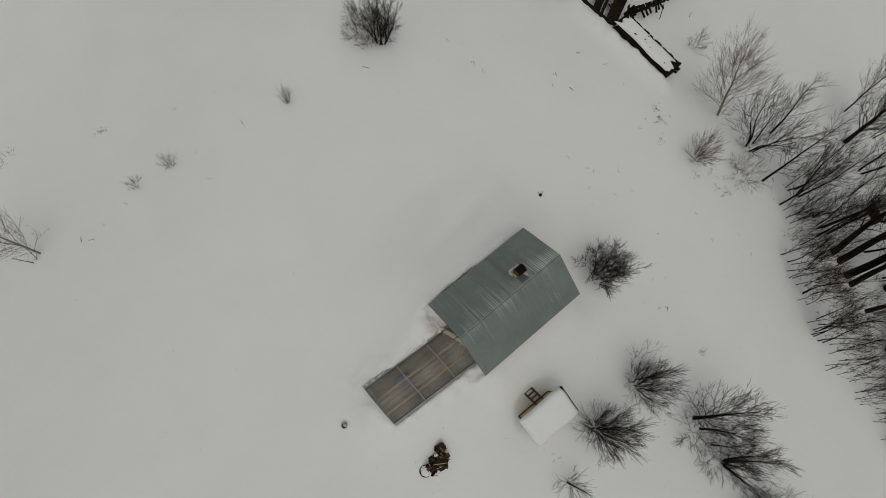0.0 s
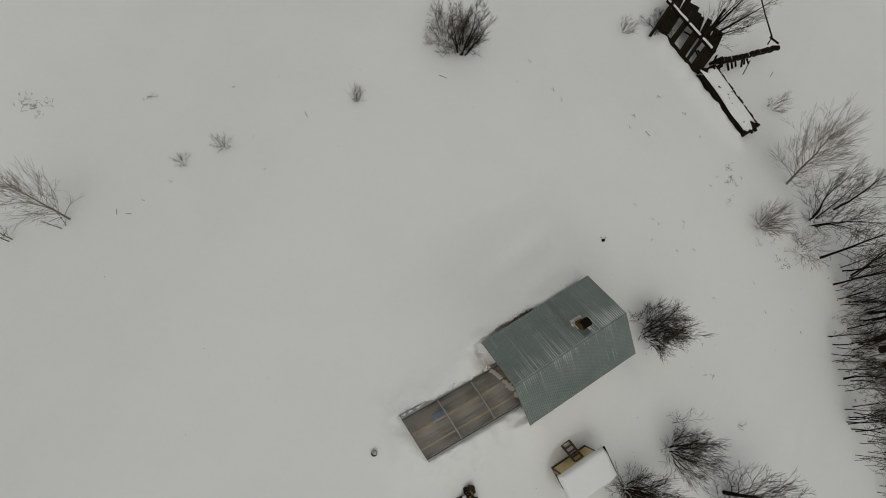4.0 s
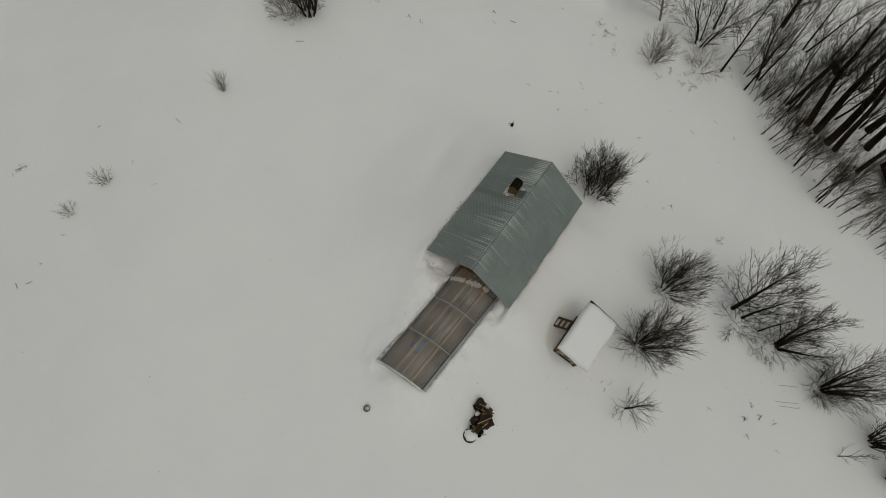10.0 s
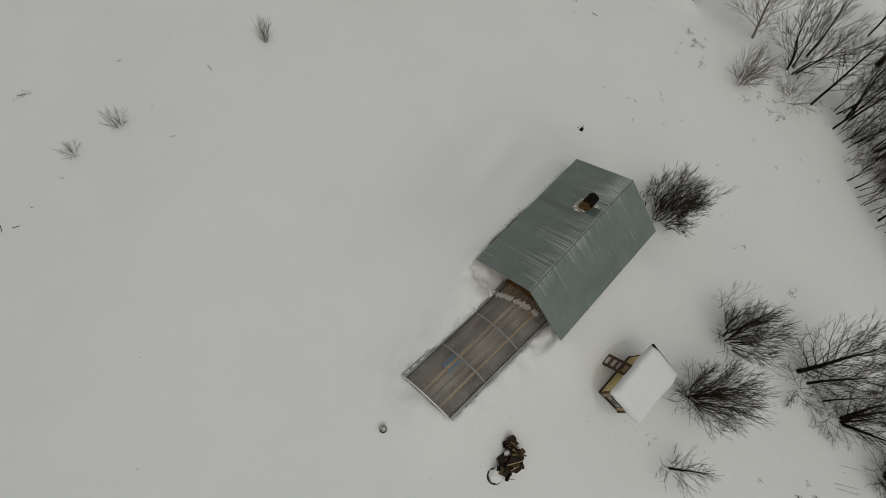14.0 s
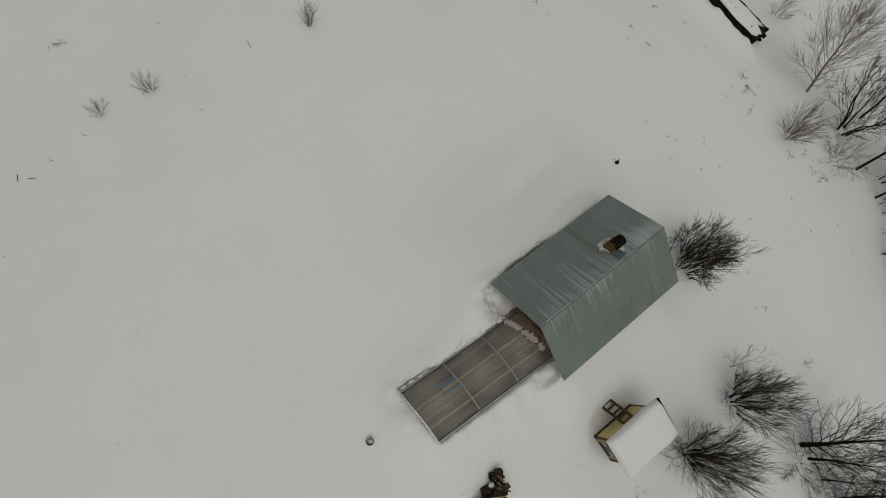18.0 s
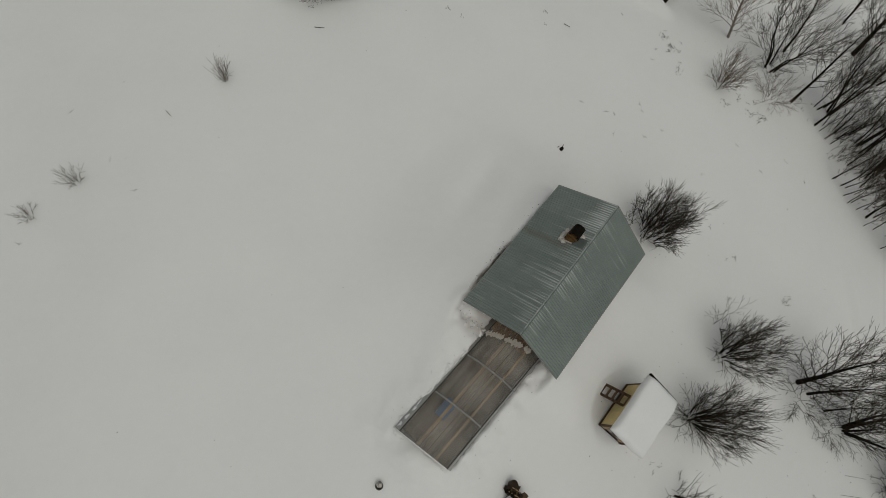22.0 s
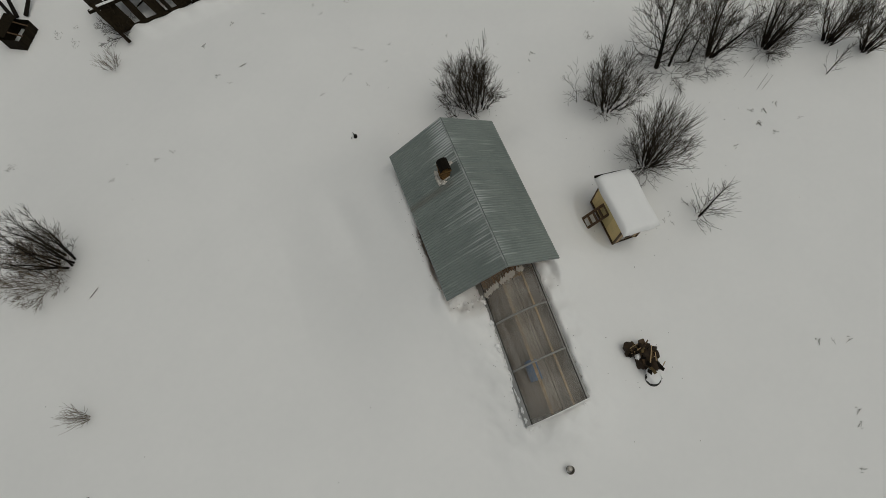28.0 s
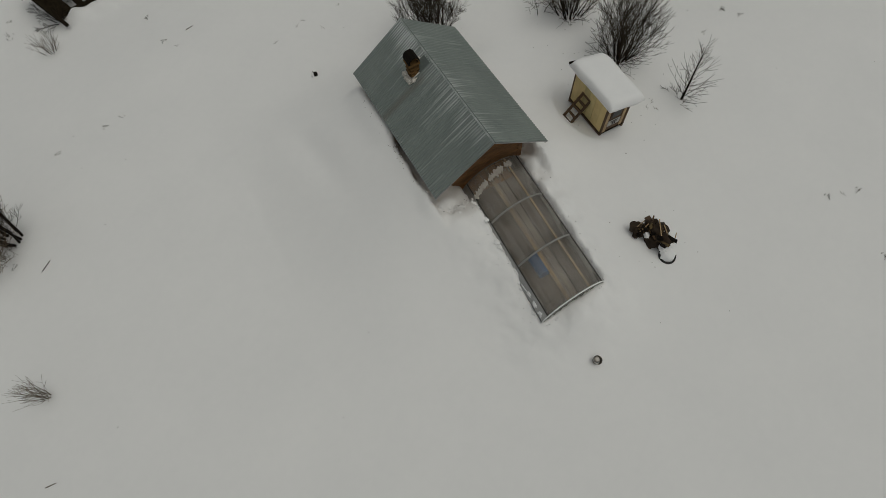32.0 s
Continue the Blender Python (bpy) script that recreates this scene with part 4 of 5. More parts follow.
plant("alder_tree", 19.6, 3.65, "slender bare alder beside a taller one", "tree", YARD, make=alder, seed=2, tall=4.5, girth=0.075, lean=(0.16, 0.09), limbs=26, low=0.12, angle=0.85, reach=0.46, depth=2, curve=0.06, top=0.14, bell=True, twig_r=0.0115)
plant("alder_tree", 20.43, 2.87, "young bare alder among the taller ones", "tree", YARD, make=alder, seed=36, tall=3.3, girth=0.045, lean=(0.2, 0.1), limbs=18, angle=0.85, reach=0.5, curve=0.06, top=0.12, bell=True)
plant("alder_tree", 21.45, 2.05, "bare alder with a fan of dark stems", "tree", YARD, make=alder, seed=3, tall=3.9, girth=0.1, stems=4, spread=0.4, base=0.08, lean=(0.14, 0.08), limbs=24, low=0.1, angle=0.85, reach=0.5, depth=2, curve=0.06, side=2, top=0.14, bell=True, twig_r=0.0115)
plant("willow_bush", 19.3, 3.3, "low drooping bush at the foot of the alders", "bush", YARD, seed=31, tall=2.4, stems=9, spread=1.5, girth=0.02, base=0.4, curve=-0.03, depth=3, split=0.5)
plant("willow_bush", 20.9, 2.1, "low spreading bush under an alder", "bush", YARD, seed=34, tall=2.0, stems=8, spread=1.4, girth=0.018, base=0.4, curve=-0.03, split=0.5)
plant("willow_bush", 13.3, 1.8, "dense bare willow bush with many stems", "bush", YARD, seed=4, tall=4.6, stems=20, spread=0.75, girth=0.052, lean=(0.1, 0.08), base=0.35, depth=4, twig_r=0.0098, curve=0.06, dome=0.35, skirt=26)
plant("willow_bush", 15.3, 5.15, "bare willow bush beside the alders", "bush", YARD, seed=5, tall=3.9, stems=18, spread=0.62, girth=0.048, lean=(0.08, 0.08), base=0.5, depth=4, twig_r=0.0098, curve=0.06, dome=0.3, skirt=14)
plant("young_tree", 15.0, 6.7, "thin crooked sapling beside a willow bush", "tree", YARD, seed=51, tall=2.8, stems=3, spread=0.5, girth=0.024, base=0.4, depth=3, split=0.55, side=1, wander=0.14)
plant("willow_bush", 11.32, 11.4, "round dense bare bush close behind the house", "bush", YARD, seed=16, tall=3.9, stems=31, spread=0.27, girth=0.042, lean=(-0.1, 0.06), base=1.1, depth=4, curve=0.05, dome=0.35, split=0.37, side=2, twig_r=0.0098)
plant("willow_bush", 23.7, -0.3, "low ring of thin stems round an alder", "bush", YARD, seed=35, tall=2.4, stems=14, spread=1.3, girth=0.02, base=0.5, split=0.5)
plant("alder_tree", 23.8, -0.25, "bare alder with many upright stems", "tree", YARD, make=alder, seed=7, tall=4.6, girth=0.08, stems=7, spread=0.28, base=0.15, lean=(0.08, 0.08), limbs=20, low=0.12, angle=0.8, reach=0.42, curve=0.06, top=0.12, skirt=14, bell=True)
plant("willow_bush", 26.0, -3.0, "bare willow bush at the far side of the yard", "bush", YARD, seed=8, twig_r=0.012, side=1, tall=4.0, stems=16, spread=0.6, girth=0.06, lean=(0.08, 0.1), base=0.25, depth=4)
plant("willow_bush", 26.5, -4.9, "bare willow bush next to another", "bush", YARD, seed=9, twig_r=0.012, side=1, tall=3.8, stems=15, spread=0.6, girth=0.06, lean=(0.08, 0.1), base=0.25, depth=4)
plant("young_tree", 12.08, -1.69, "bare young tree with one straight stem", "tree", YARD, make=alder, seed=10, tall=3.5, girth=0.055, lean=(0.12, 0.0), straight=0.02, limbs=38, low=0.03, angle=1.15, reach=0.42, depth=1, curve=0.04, side=1, twig_r=0.0095, split=0.45, skirt=6)
plant("young_tree", 23.8, -3.75, "small bare sapling in the snow", "tree", YARD, make=alder, seed=11, tall=2.3, girth=0.03, limbs=12, low=0.1, angle=0.9, reach=0.4, depth=1)
plant("willow_tree", -7.75, 23.25, "bare multi-stemmed willow standing alone in the field", "tree", YARD, make=alder, seed=12, tall=3.8, girth=0.065, stems=12, spread=0.24, base=0.34, lean=(0.04, 0.0), limbs=16, low=0.25, angle=0.65, reach=0.4, curve=0.06, top=0.18, straight=0.04)
plant("willow_bush", -9.0, 23.4, "low pale bush beside a lone willow", "bush", YARD, bark=PALE_TWIG, twig=PALE_TWIG, seed=33, tall=2.9, stems=20, spread=1.1, girth=0.022, base=0.8, depth=4, split=0.45)
SHRUBS = "shrubs in the field"
plant("shrub", -12.25, 16.55, "small bare shrub poking out of the snow", "shrub", SHRUBS, PALE_TWIG, PALE_TWIG, seed=13, tall=2.1, stems=14, spread=0.32, girth=0.014, twig_r=0.0075, base=0.1, depth=2, side=1, split=0.3)
plant("shrub", -18.35, 10.2, "low bare shrub poking out of the snow", "shrub", SHRUBS, TWIG, PALE_TWIG, seed=14, tall=1.4, stems=12, spread=0.8, girth=0.017, twig_r=0.008, base=0.2, depth=2, side=1, split=0.45)
plant("shrub", -20.15, 8.2, "tiny pale shrub poking out of the snow", "shrub", SHRUBS, PALE_TWIG, PALE_TWIG, seed=15, tall=1.1, stems=11, spread=0.8, girth=0.012, twig_r=0.007, base=0.15, depth=2, side=1, split=0.45)
plant("shrub", -15.45, 28.1, "spreading pale bare shrub beyond a lone willow", "shrub", SHRUBS, PALE_TWIG, TWIG, seed=18, tall=1.9, stems=16, spread=0.9, girth=0.016, twig_r=0.008, base=0.25, depth=3, side=1, split=0.45)
plant("birch_tree", -24.55, 2.12, "pale bare birch at the far edge of the field", "birch", bark=BIRCH, twig=BIRCH_TWIG, make=alder, seed=16, tall=5.3, girth=0.06, lean=(-0.3, 0.08), limbs=40, low=0.12, angle=0.85, reach=0.46, twig_r=0.0075, bell=True, curve=0.06, split=0.42)
plant("birch_tree", 17.50, 26.06, "pale bare birch with a leaning trunk", "birch", bark=BIRCH, twig=BIRCH_TWIG, make=alder, seed=17, tall=6.3, girth=0.085, lean=(-0.2, 0.2), limbs=36, low=0.12, angle=0.85, reach=0.5, twig_r=0.0085, bell=True, curve=0.06, split=0.42, depth=3)

# ---- the wood ----
WOOD = "bare trees of the wood"


def grove(name, label, category, bark, twig, places, seeds, shapes, lean=(0.0, 0.16), group=WOOD):
    """Trees of a few built shapes, each copied to several places."""
    rng = random.Random(seeds)
    models = []
    for n, (x, y) in enumerate(places):
        tip, turn = (lean[0] + rng.gauss(0, 0.08), lean[1] + rng.gauss(0, 0.08)), rng.uniform(0, 360)
        if n < len(shapes):
            models.append(plant(name, x, y, label, category, group, bark, twig, turn, tip, **shapes[n]))
        else:
            copy = copy_thing(models[n % len(models)], standing(x, y, tip, turn))
            copy.scale = Vector((1, 1, 1)) * rng.uniform(0.85, 1.2)


# thin poles along the wood's edge
edge = [(23.8, 20.5), (24.1, 20.0), (24.5, 19.7), (25.1, 20.6), (25.5, 21.1), (23.8, 16.9), (24.4, 16.6), (24.6, 15.4), (24.4, 15.9), (25.2, 15.1), (24.8, 16.5), (26.6, 17.7), (25.5, 18.3), (25.8, 14.6), (25.4, 14.0), (26.1, 13.9), (26.3, 12.7), (26.8, 12.3), (26.8, 12.1), (26.9, 11.9), (27.7, 11.7), (28.2, 11.1), (29.2, 13.2)]
rng = random.Random(21)
for x, y in list(edge):
    edge.append((x + rng.uniform(0.2, 1.6), y + rng.uniform(-0.5, 1.0)))
grove("young_alder", "thin leafless pole of a young alder", "tree", BARK, TWIG, edge, 22,
      [dict(make=alder, seed=30 + k, tall=2.6 + 0.35 * k, stems=1 + (k == 4), spread=0.15, girth=0.022 + 0.003 * k, limbs=11 + k, low=0.3, angle=0.8, reach=0.36, depth=2, side=1, straight=0.065, curve=0.06, twig_r=0.0075) for k in range(7)])
# a low thicket in front of the dark house
thicket = [(29.4, 10.7), (30.6, 11.4), (30.9, 10.4), (31.2, 10.8), (30.7, 10.3), (31.4, 9.7), (31.6, 9.3), (32.1, 9.1), (32.7, 9.9), (30.7, 9.1), (30.9, 8.6), (32.2, 8.1), (32.5, 7.7), (33.1, 6.7), (33.2, 6.3), (29.8, 9.8), (28.4, 10.1), (33.0, 7.8), (33.6, 7.2), (33.9, 6.2), (34.4, 6.9), (34.2, 5.6), (34.9, 5.9)]
for x, y in list(thicket):
    for _ in range(3):
        thicket.append((x + rng.uniform(-0.5, 0.7), y + rng.uniform(-0.4, 0.7)))
grove("alder_shoot", "short leafless alder shoot below the dark house", "tree", BARK, TWIG, thicket, 29,
      [dict(make=alder, seed=130 + k, tall=1.2 + 0.22 * k, girth=0.014 + 0.002 * k, limbs=7, low=0.3, angle=0.6, reach=0.3, depth=1, side=1, straight=0.05, twig_r=0.007) for k in range(5)])
# taller trees behind them
inner = [(24.7, 22.6), (24.0, 22.4), (26.9, 20.3), (26.9, 19.6), (27.9, 20.1), (25.0, 22.2), (29.7, 24.0), (32.1, 22.5), (33.4, 19.5), (33.3, 26.4), (29.3, 31.9), (35.0, 23.4), (37.5, 27.7), (31.9, 30.4), (30.1, 22.1), (33.0, 18.3), (30.8, 26.6), (31.2, 20.0), (34.6, 21.4), (35.2, 25.6)]
grove("alder_tree", "leafless dark alder standing in the wood", "tree", BARK, TWIG, inner, 23,
      [dict(make=alder, seed=40 + k, tall=4.8 + 0.5 * k, stems=1 + k % 3, spread=0.2, girth=0.042 + 0.005 * k, limbs=20, low=0.2, angle=0.85, reach=0.44, depth=2, straight=0.075, curve=0.07, twig_r=0.009) for k in range(6)])
plant("alder_tree", 23.49, 20.85, "straight bare alder with one bare stem", "tree", WOOD, make=alder, seed=66, tall=6.0, girth=0.065, lean=(0.0, 0.16), limbs=20, low=0.25, angle=0.6, reach=0.32)
plant("alder_tree", 29.24, 28.81, "dense dark alder with a broad crown behind the wood's edge", "tree", WOOD, make=alder, seed=67, tall=6.2, girth=0.17, lean=(0.0, 0.12), limbs=40, low=0.28, angle=0.8, reach=0.5, depth=3, curve=0.06)
plant("alder_tree", 20.55, 24.48, "bare alder with crooked dark stems at the wood's edge", "tree", WOOD, make=alder, seed=60, tall=5.6, stems=6, spread=0.42, base=0.3, girth=0.062, lean=(-0.02, 0.2), limbs=22, low=0.15, angle=0.95, reach=0.5, twig_r=0.0115, side=1, straight=0.09, depth=2, curve=0.06, skirt=10)
plant("alder_tree", 22.21, 26.52, "bare alder with one dark stem at the wood's edge", "tree", WOOD, make=alder, seed=68, tall=5.4, girth=0.075, lean=(0.0, 0.2), limbs=24, low=0.2, angle=0.85, reach=0.45, straight=0.05, curve=0.06)
plant("alder_tree", 21.80, 22.16, "slender single-stemmed bare alder", "tree", WOOD, make=alder, seed=61, tall=6.6, girth=0.085, lean=(0.06, 0.26), limbs=30, low=0.25, angle=1.0, reach=0.34, curve=0.05)
plant("willow_bush", 16.35, 21.85, "pale bare bush at the wood's edge", "bush", WOOD, bark=PALE_TWIG, twig=PALE_TWIG, seed=62, tall=3.0, stems=17, spread=0.62, girth=0.024, lean=(-0.05, 0.05), twig_r=0.0078, depth=3, base=0.3)
plant("willow_bush", 19.96, 21.74, "low drooping pale bush at the wood's edge", "bush", WOOD, bark=PALE_TWIG, twig=PALE_TWIG, seed=63, tall=2.5, stems=10, spread=1.1, girth=0.018, twig_r=0.0068, depth=3, curve=-0.02, split=0.5)
plant("young_tree", -27.21, -0.56, "thin pale sapling at the field's edge", "tree", bark=PALE_TWIG, twig=PALE_TWIG, make=alder, seed=64, tall=3.2, stems=2, spread=0.1, girth=0.035, lean=(-0.1, 0.1), limbs=14, low=0.2, angle=0.7)
plant("young_tree", -24.55, 1.55, "small forked sapling beside a birch", "tree", bark=BARK, twig=TWIG, make=alder, seed=65, tall=1.3, stems=2, spread=0.5, girth=0.03, lean=(-0.3, 0.2), limbs=5, depth=1)
# old thick trunks by the dark house
thick = [(28.4, 18.8), (29.0, 18.3), (29.65, 17.35), (30.05, 16.8), (34.2, 19.4), (33.4, 17.6)]
grove("old_tree", "old bare tree with a thick dark trunk", "tree", BARK, TWIG, thick, 25,
      [dict(make=alder, seed=70 + k, tall=9.5 + k, girth=0.22 + 0.02 * k, top=0.34, limbs=16, low=0.35, angle=0.85, reach=0.34, depth=3, straight=0.045, curve=0.06) for k in range(3)])
plant("old_tree", 31.45, 15.2, "old bare tree with a dark trunk beside a pale birch", "tree", WOOD, make=alder, seed=79, tall=8.5, girth=0.16, lean=(0.0, 0.16), top=0.3, limbs=14, low=0.35, angle=0.8, reach=0.3, straight=0.03)
plant("birch_tree", 35.0, 9.0, "pale birch beside the dark house's front", "birch", WOOD, bark=BIRCH, twig=TWIG, make=alder, seed=78, tall=7.5, girth=0.09, lean=(0.1, 0.16), limbs=16, low=0.35, angle=0.6)
plant("birch_tree", 32.16, 15.23, "pale birch in front of the dark house", "birch", WOOD, bark=BIRCH, twig=TWIG, make=alder, seed=77, tall=8.0, girth=0.1, lean=(0.1, 0.2), limbs=18, low=0.35, angle=0.6)
# fine undergrowth between the stems
rng = random.Random(27)
UV, UF = [], []
for k in range(560):
    f = rng.random()
    x, y = 23.9 + 9.3 * f + rng.uniform(0.0, 3.2), 18.6 - 10.6 * f + rng.uniform(0.2, 3.0)
    if 0.85 * (x - 32.95) + 0.53 * (y - 12.9) > -1.0:
        continue
    sprout(UV, UF, rng, Vector((x, y, height(x, y) - 0.05)), Vector((rng.gauss(0, 0.25), 0.12 + rng.gauss(0, 0.25), 1)), 0.012, rng.uniform(0.25, 0.55), 2, 0.03, 0.42, 0.0095, 1, 0.1)
tagged(new("undergrowth", mesh_of("undergrowth", UV, UF, UNDERGROWTH)), "fine brown twigs of undergrowth between the stems", "undergrowth", kind="stuff")
snag = empty("dead_snag", pose(27.3, 20.4, height(27.3, 20.4)), "broken dead trunk with a gnarled dark head", "dead tree")
part("trunk", rod((0, 0, -0.2), (0.35, 0.5, 3.7), 0.11, 0.09, 8), BARK, snag)
part("gnarl", lump("gnarl", BARK, (0.17, 0.6, 0.2), 8.0, 0.8, 3), BARK, snag, m=pose(0.55, 0.2, 3.75, 10, 10, 25))
part("stub", rod((0.75, -0.25, 3.7), (1.2, -0.3, 3.85), 0.07, 0.06, 7), BARK, snag)
part("stub", rod((1.2, -0.3, 3.85), (1.35, 0.15, 4.1), 0.06, 0.035, 7), BARK, snag)
part("stub", rod((0.35, 0.5, 3.6), (0.5, 1.0, 4.3), 0.06, 0.03, 7), BARK, snag)

# ---- the dark house in the wood ----
dark_house = empty("log_house", pose(33.25, 12.85, fall(32.95, 11.90) + 0.05, 0, 0, -58), "dark brown log house with white-framed windows and snow on its roof", "house")
DW, DD, DH, DT = 4.7, 6.5, 1.55, 3.15
for k, (size, at, label) in enumerate((((DW, 0.2, DH), (DW / 2, 0, DH / 2), "dark log front wall"), ((0.2, DD, DH), (0, DD / 2, DH / 2), ""), ((0.2, DD, DH), (DW, DD / 2, DH / 2), ""), ((DW, 0.2, DH), (DW / 2, DD, DH / 2), ""))):
    wall = part("wall", box(size, at, 0.02), BROWN_WOOD, dark_house, label)
    if k < 2:
        for r in range(7):
            z = 0.1 + r * 0.215
            a, b = ((-0.25, -0.1, z), (DW + 0.25, -0.1, z)) if k == 0 else ((-0.1, -0.25, z), (-0.1, DD + 0.25, z))
            part("log", rod(a, b, 0.115, sides=8), BROWN_WOOD, wall)
for y in (0.0, DD):
    part("gable", prism([(0.05, DH), (DW - 0.05, DH), (DW / 2, DT)], y - 0.06, y + 0.06), BROWN_WOOD, dark_house)
for side in (-1, 1):
    span, rise = DW / 2 + 0.45, (DT - DH) * (DW / 2 + 0.45) / (DW / 2)
    part("roof_slope", box((math.hypot(span, rise), DD + 1.2, 0.09), (DW / 2 + side * span / 2, DD / 2 - 0.1, DT + 0.12 - rise / 2), 0.01, (0, side * math.degrees(math.atan2(rise, span)), 0)), BROWN_WOOD, dark_house)
for n in range(3):
    x = 0.95 + n * 0.86
    win = part("window", box((0.5, 0.06, 0.78), (x, -0.24, 0.9), 0.01), BROWN_WOOD, dark_house, "small window in a white frame")
    part("pane", box((0.4, 0.03, 0.68), (x, -0.27, 0.9), 0.0), PANE, win)
    for dx, dz, sx, sz in ((-0.23, 0, 0.05, 0.8), (0.23, 0, 0.05, 0.8), (0, -0.375, 0.5, 0.05), (0, 0.375, 0.5, 0.05)):
        part("window_frame", box((sx, 0.06, sz), (x + dx, -0.28, 0.9 + dz), 0.006), WHITE_PAINT, win)
part("porch_roof", box((3.2, 1.1, 0.07), (2.3, -0.35, DH + 0.05), 0.01, (-18, 0, 0)), BROWN_WOOD, dark_house)
for side in (-1, 1):
    span, rise = DW / 2 + 0.3, (DT - DH) * (DW / 2 + 0.3) / (DW / 2)
    slope = math.atan2(rise, span)
    sheet = new("roof_snow", snow_cap("roof_snow", math.hypot(span, rise) / 2 - 0.05, DD / 2 + 0.3, 0.22, lambda x, y: 0.0, 5.0 + side, 14, 22))
    sheet.matrix_world = dark_house.matrix_world @ pose(DW / 2 + side * span / 2, DD / 2 + 0.1, DT + 0.2 - rise / 2, 0, side * math.degrees(slope), 0)
    tagged(sheet, "sheet of snow on the dark house's roof", "snow")

porch_snow = new("roof_snow", snow_cap("roof_snow", 1.25, 0.3, 0.16, lambda x, y: 0.0, 9.0, 26, 8, bulge=4.0))
porch_snow.matrix_world = dark_house.matrix_world @ pose(2.5, -0.22, DH + 0.13, -18, 0, 0)
tagged(porch_snow, "curved strip of snow on the log house's porch roof", "snow")
lean_to = empty("woodshed", dark_house.matrix_world @ pose(-2.55, 1.75, 0, 0, 0, -30), "low dark board woodshed built against the log house", "shed")
for k in range(15):
    part("board", box((0.2, 0.035, 2.3), (0.1 + k * 0.2, 0, 1.05), 0.005), BROWN_WOOD, lean_to)
for k in range(25):
    part("board", box((0.035, 0.215, 2.3), (0, 0.12 + k * 0.22, 1.05), 0.005), BROWN_WOOD, lean_to)
part("back_wall", box((3.0, 0.05, 2.2), (1.5, 5.55, 1.05), 0.005), BROWN_WOOD, lean_to)
part("roof", box((3.3, 6.0, 0.07), (1.4, 2.75, 2.3), 0.01, (0, -8, 0)), BROWN_WOOD, lean_to)

# ---- the ruined barn ----
ruin = empty("ruined_barn", RUIN, "ruined dark timber barn with bare rafters and snow inside", "barn")


def beam(a, b, w=0.18, h=0.16, name="beam", parent=None, material=DARK_WOOD, label=""):
    a, b = Vector(a), Vector(b)
    d = b - a
    bm = box((w, h, d.length), (0, 0, 0), 0.02, jitter=0.012)
    m = Matrix.Translation((a + b) / 2) @ d.to_track_quat("Z", "Y").to_matrix().to_4x4()
    bmesh.ops.transform(bm, matrix=m, verts=bm.verts[:])
    return part(name, bm, material, parent or ruin, label)


rng = random.Random(31)
# the low part, roofed and under snow
for k in range(4):
    z = 0.1 + 0.21 * k
    beam((-0.5 + rng.uniform(-0.3, 0.1), 0.72 + 0.03 * k, z), (4.95 + rng.uniform(-0.3, 0.2), 0.72 + 0.03 * k, z + rng.uniform(-0.04, 0.04)), 0.2, 0.2, "log")
    beam((4.8, 0.66 + rng.uniform(-0.2, 0.1), z + 0.08), (4.8 + rng.uniform(-0.1, 0.1), 2.1 + rng.uniform(-0.1, 0.2), z + 0.08), 0.2, 0.2, "log")
    if k % 2 == 0:
        beam((-0.4, 2.05, z), (5.1, 2.05, z), 0.2, 0.2, "log")
beam((-0.7, 1.42, 0.9), (4.75, 1.42, 0.9), 1.3, 0.06, "roof_boards")
for k in range(26):
    x = -0.6 + k * 0.215 + rng.uniform(-0.08, 0.08)
    part("eave_board", box((rng.uniform(0.1, 0.24), 0.12 + rng.uniform(0, 0.32), 0.03), (x, 0.8, 0.94 - rng.uniform(0, 0.08)), 0.004, (rng.uniform(-5, 15), 0, rng.uniform(-20, 20))), DARK_WOOD, ruin)
    part("eave_board", box((rng.uniform(0.12, 0.3), 0.1 + rng.uniform(0, 0.24), 0.03), (x, 2.05, 0.94 - rng.uniform(0, 0.05)), 0.004, (rng.uniform(-8, 8), 0, rng.uniform(-20, 20))), DARK_WOOD, ruin)
for k in range(4):
    x = 0.2 + 1.1 * k + rng.uniform(-0.4, 0.4)
    beam((x, 0.5, 0.1), (x + rng.uniform(-0.3, 0.3), 0.75, 0.6 + rng.uniform(-0.2, 0.2)), 0.12, 0.06, "fallen_board")
for k in range(7):
    x, y = 0.2 + rng.uniform(0, 4.4), 1.0 + rng.uniform(0, 0.9)
    part("board_end", box((rng.uniform(0.06, 0.14), rng.uniform(0.05, 0.12), 0.22), (x, y, 0.99), 0.01, (rng.uniform(-20, 20), rng.uniform(-20, 20), rng.uniform(0, 90))), DARK_WOOD, ruin)
top_snow = new("roof_snow", snow_cap("roof_snow", 2.6, 0.6, 0.14, lambda x, y: 0.0, 2.0, 40, 14, bulge=4.0))
top_snow.matrix_world = RUIN @ pose(1.98, 1.37, 0.935)
tagged(top_snow, "long strip of snow on the barn's low roof", "snow")
# the open part: wide rafters lean from the sill to a ridge beam, boards slope off behind it
ruin = empty("barn_frame", RUIN, "bare dark rafters and wide boards of the fallen barn", "barn")


def ridge_at(x):
    return Vector((x, 2.46 + 0.167 * x, 1.26 - 0.03 * x))


beam((-5.35, 0.62, 0.18), (-1.05, 1.0, 0.2), 0.2, 0.22, "sill")
beam(ridge_at(-6.4), ridge_at(-1.3), 0.22, 0.2, "ridge_beam")
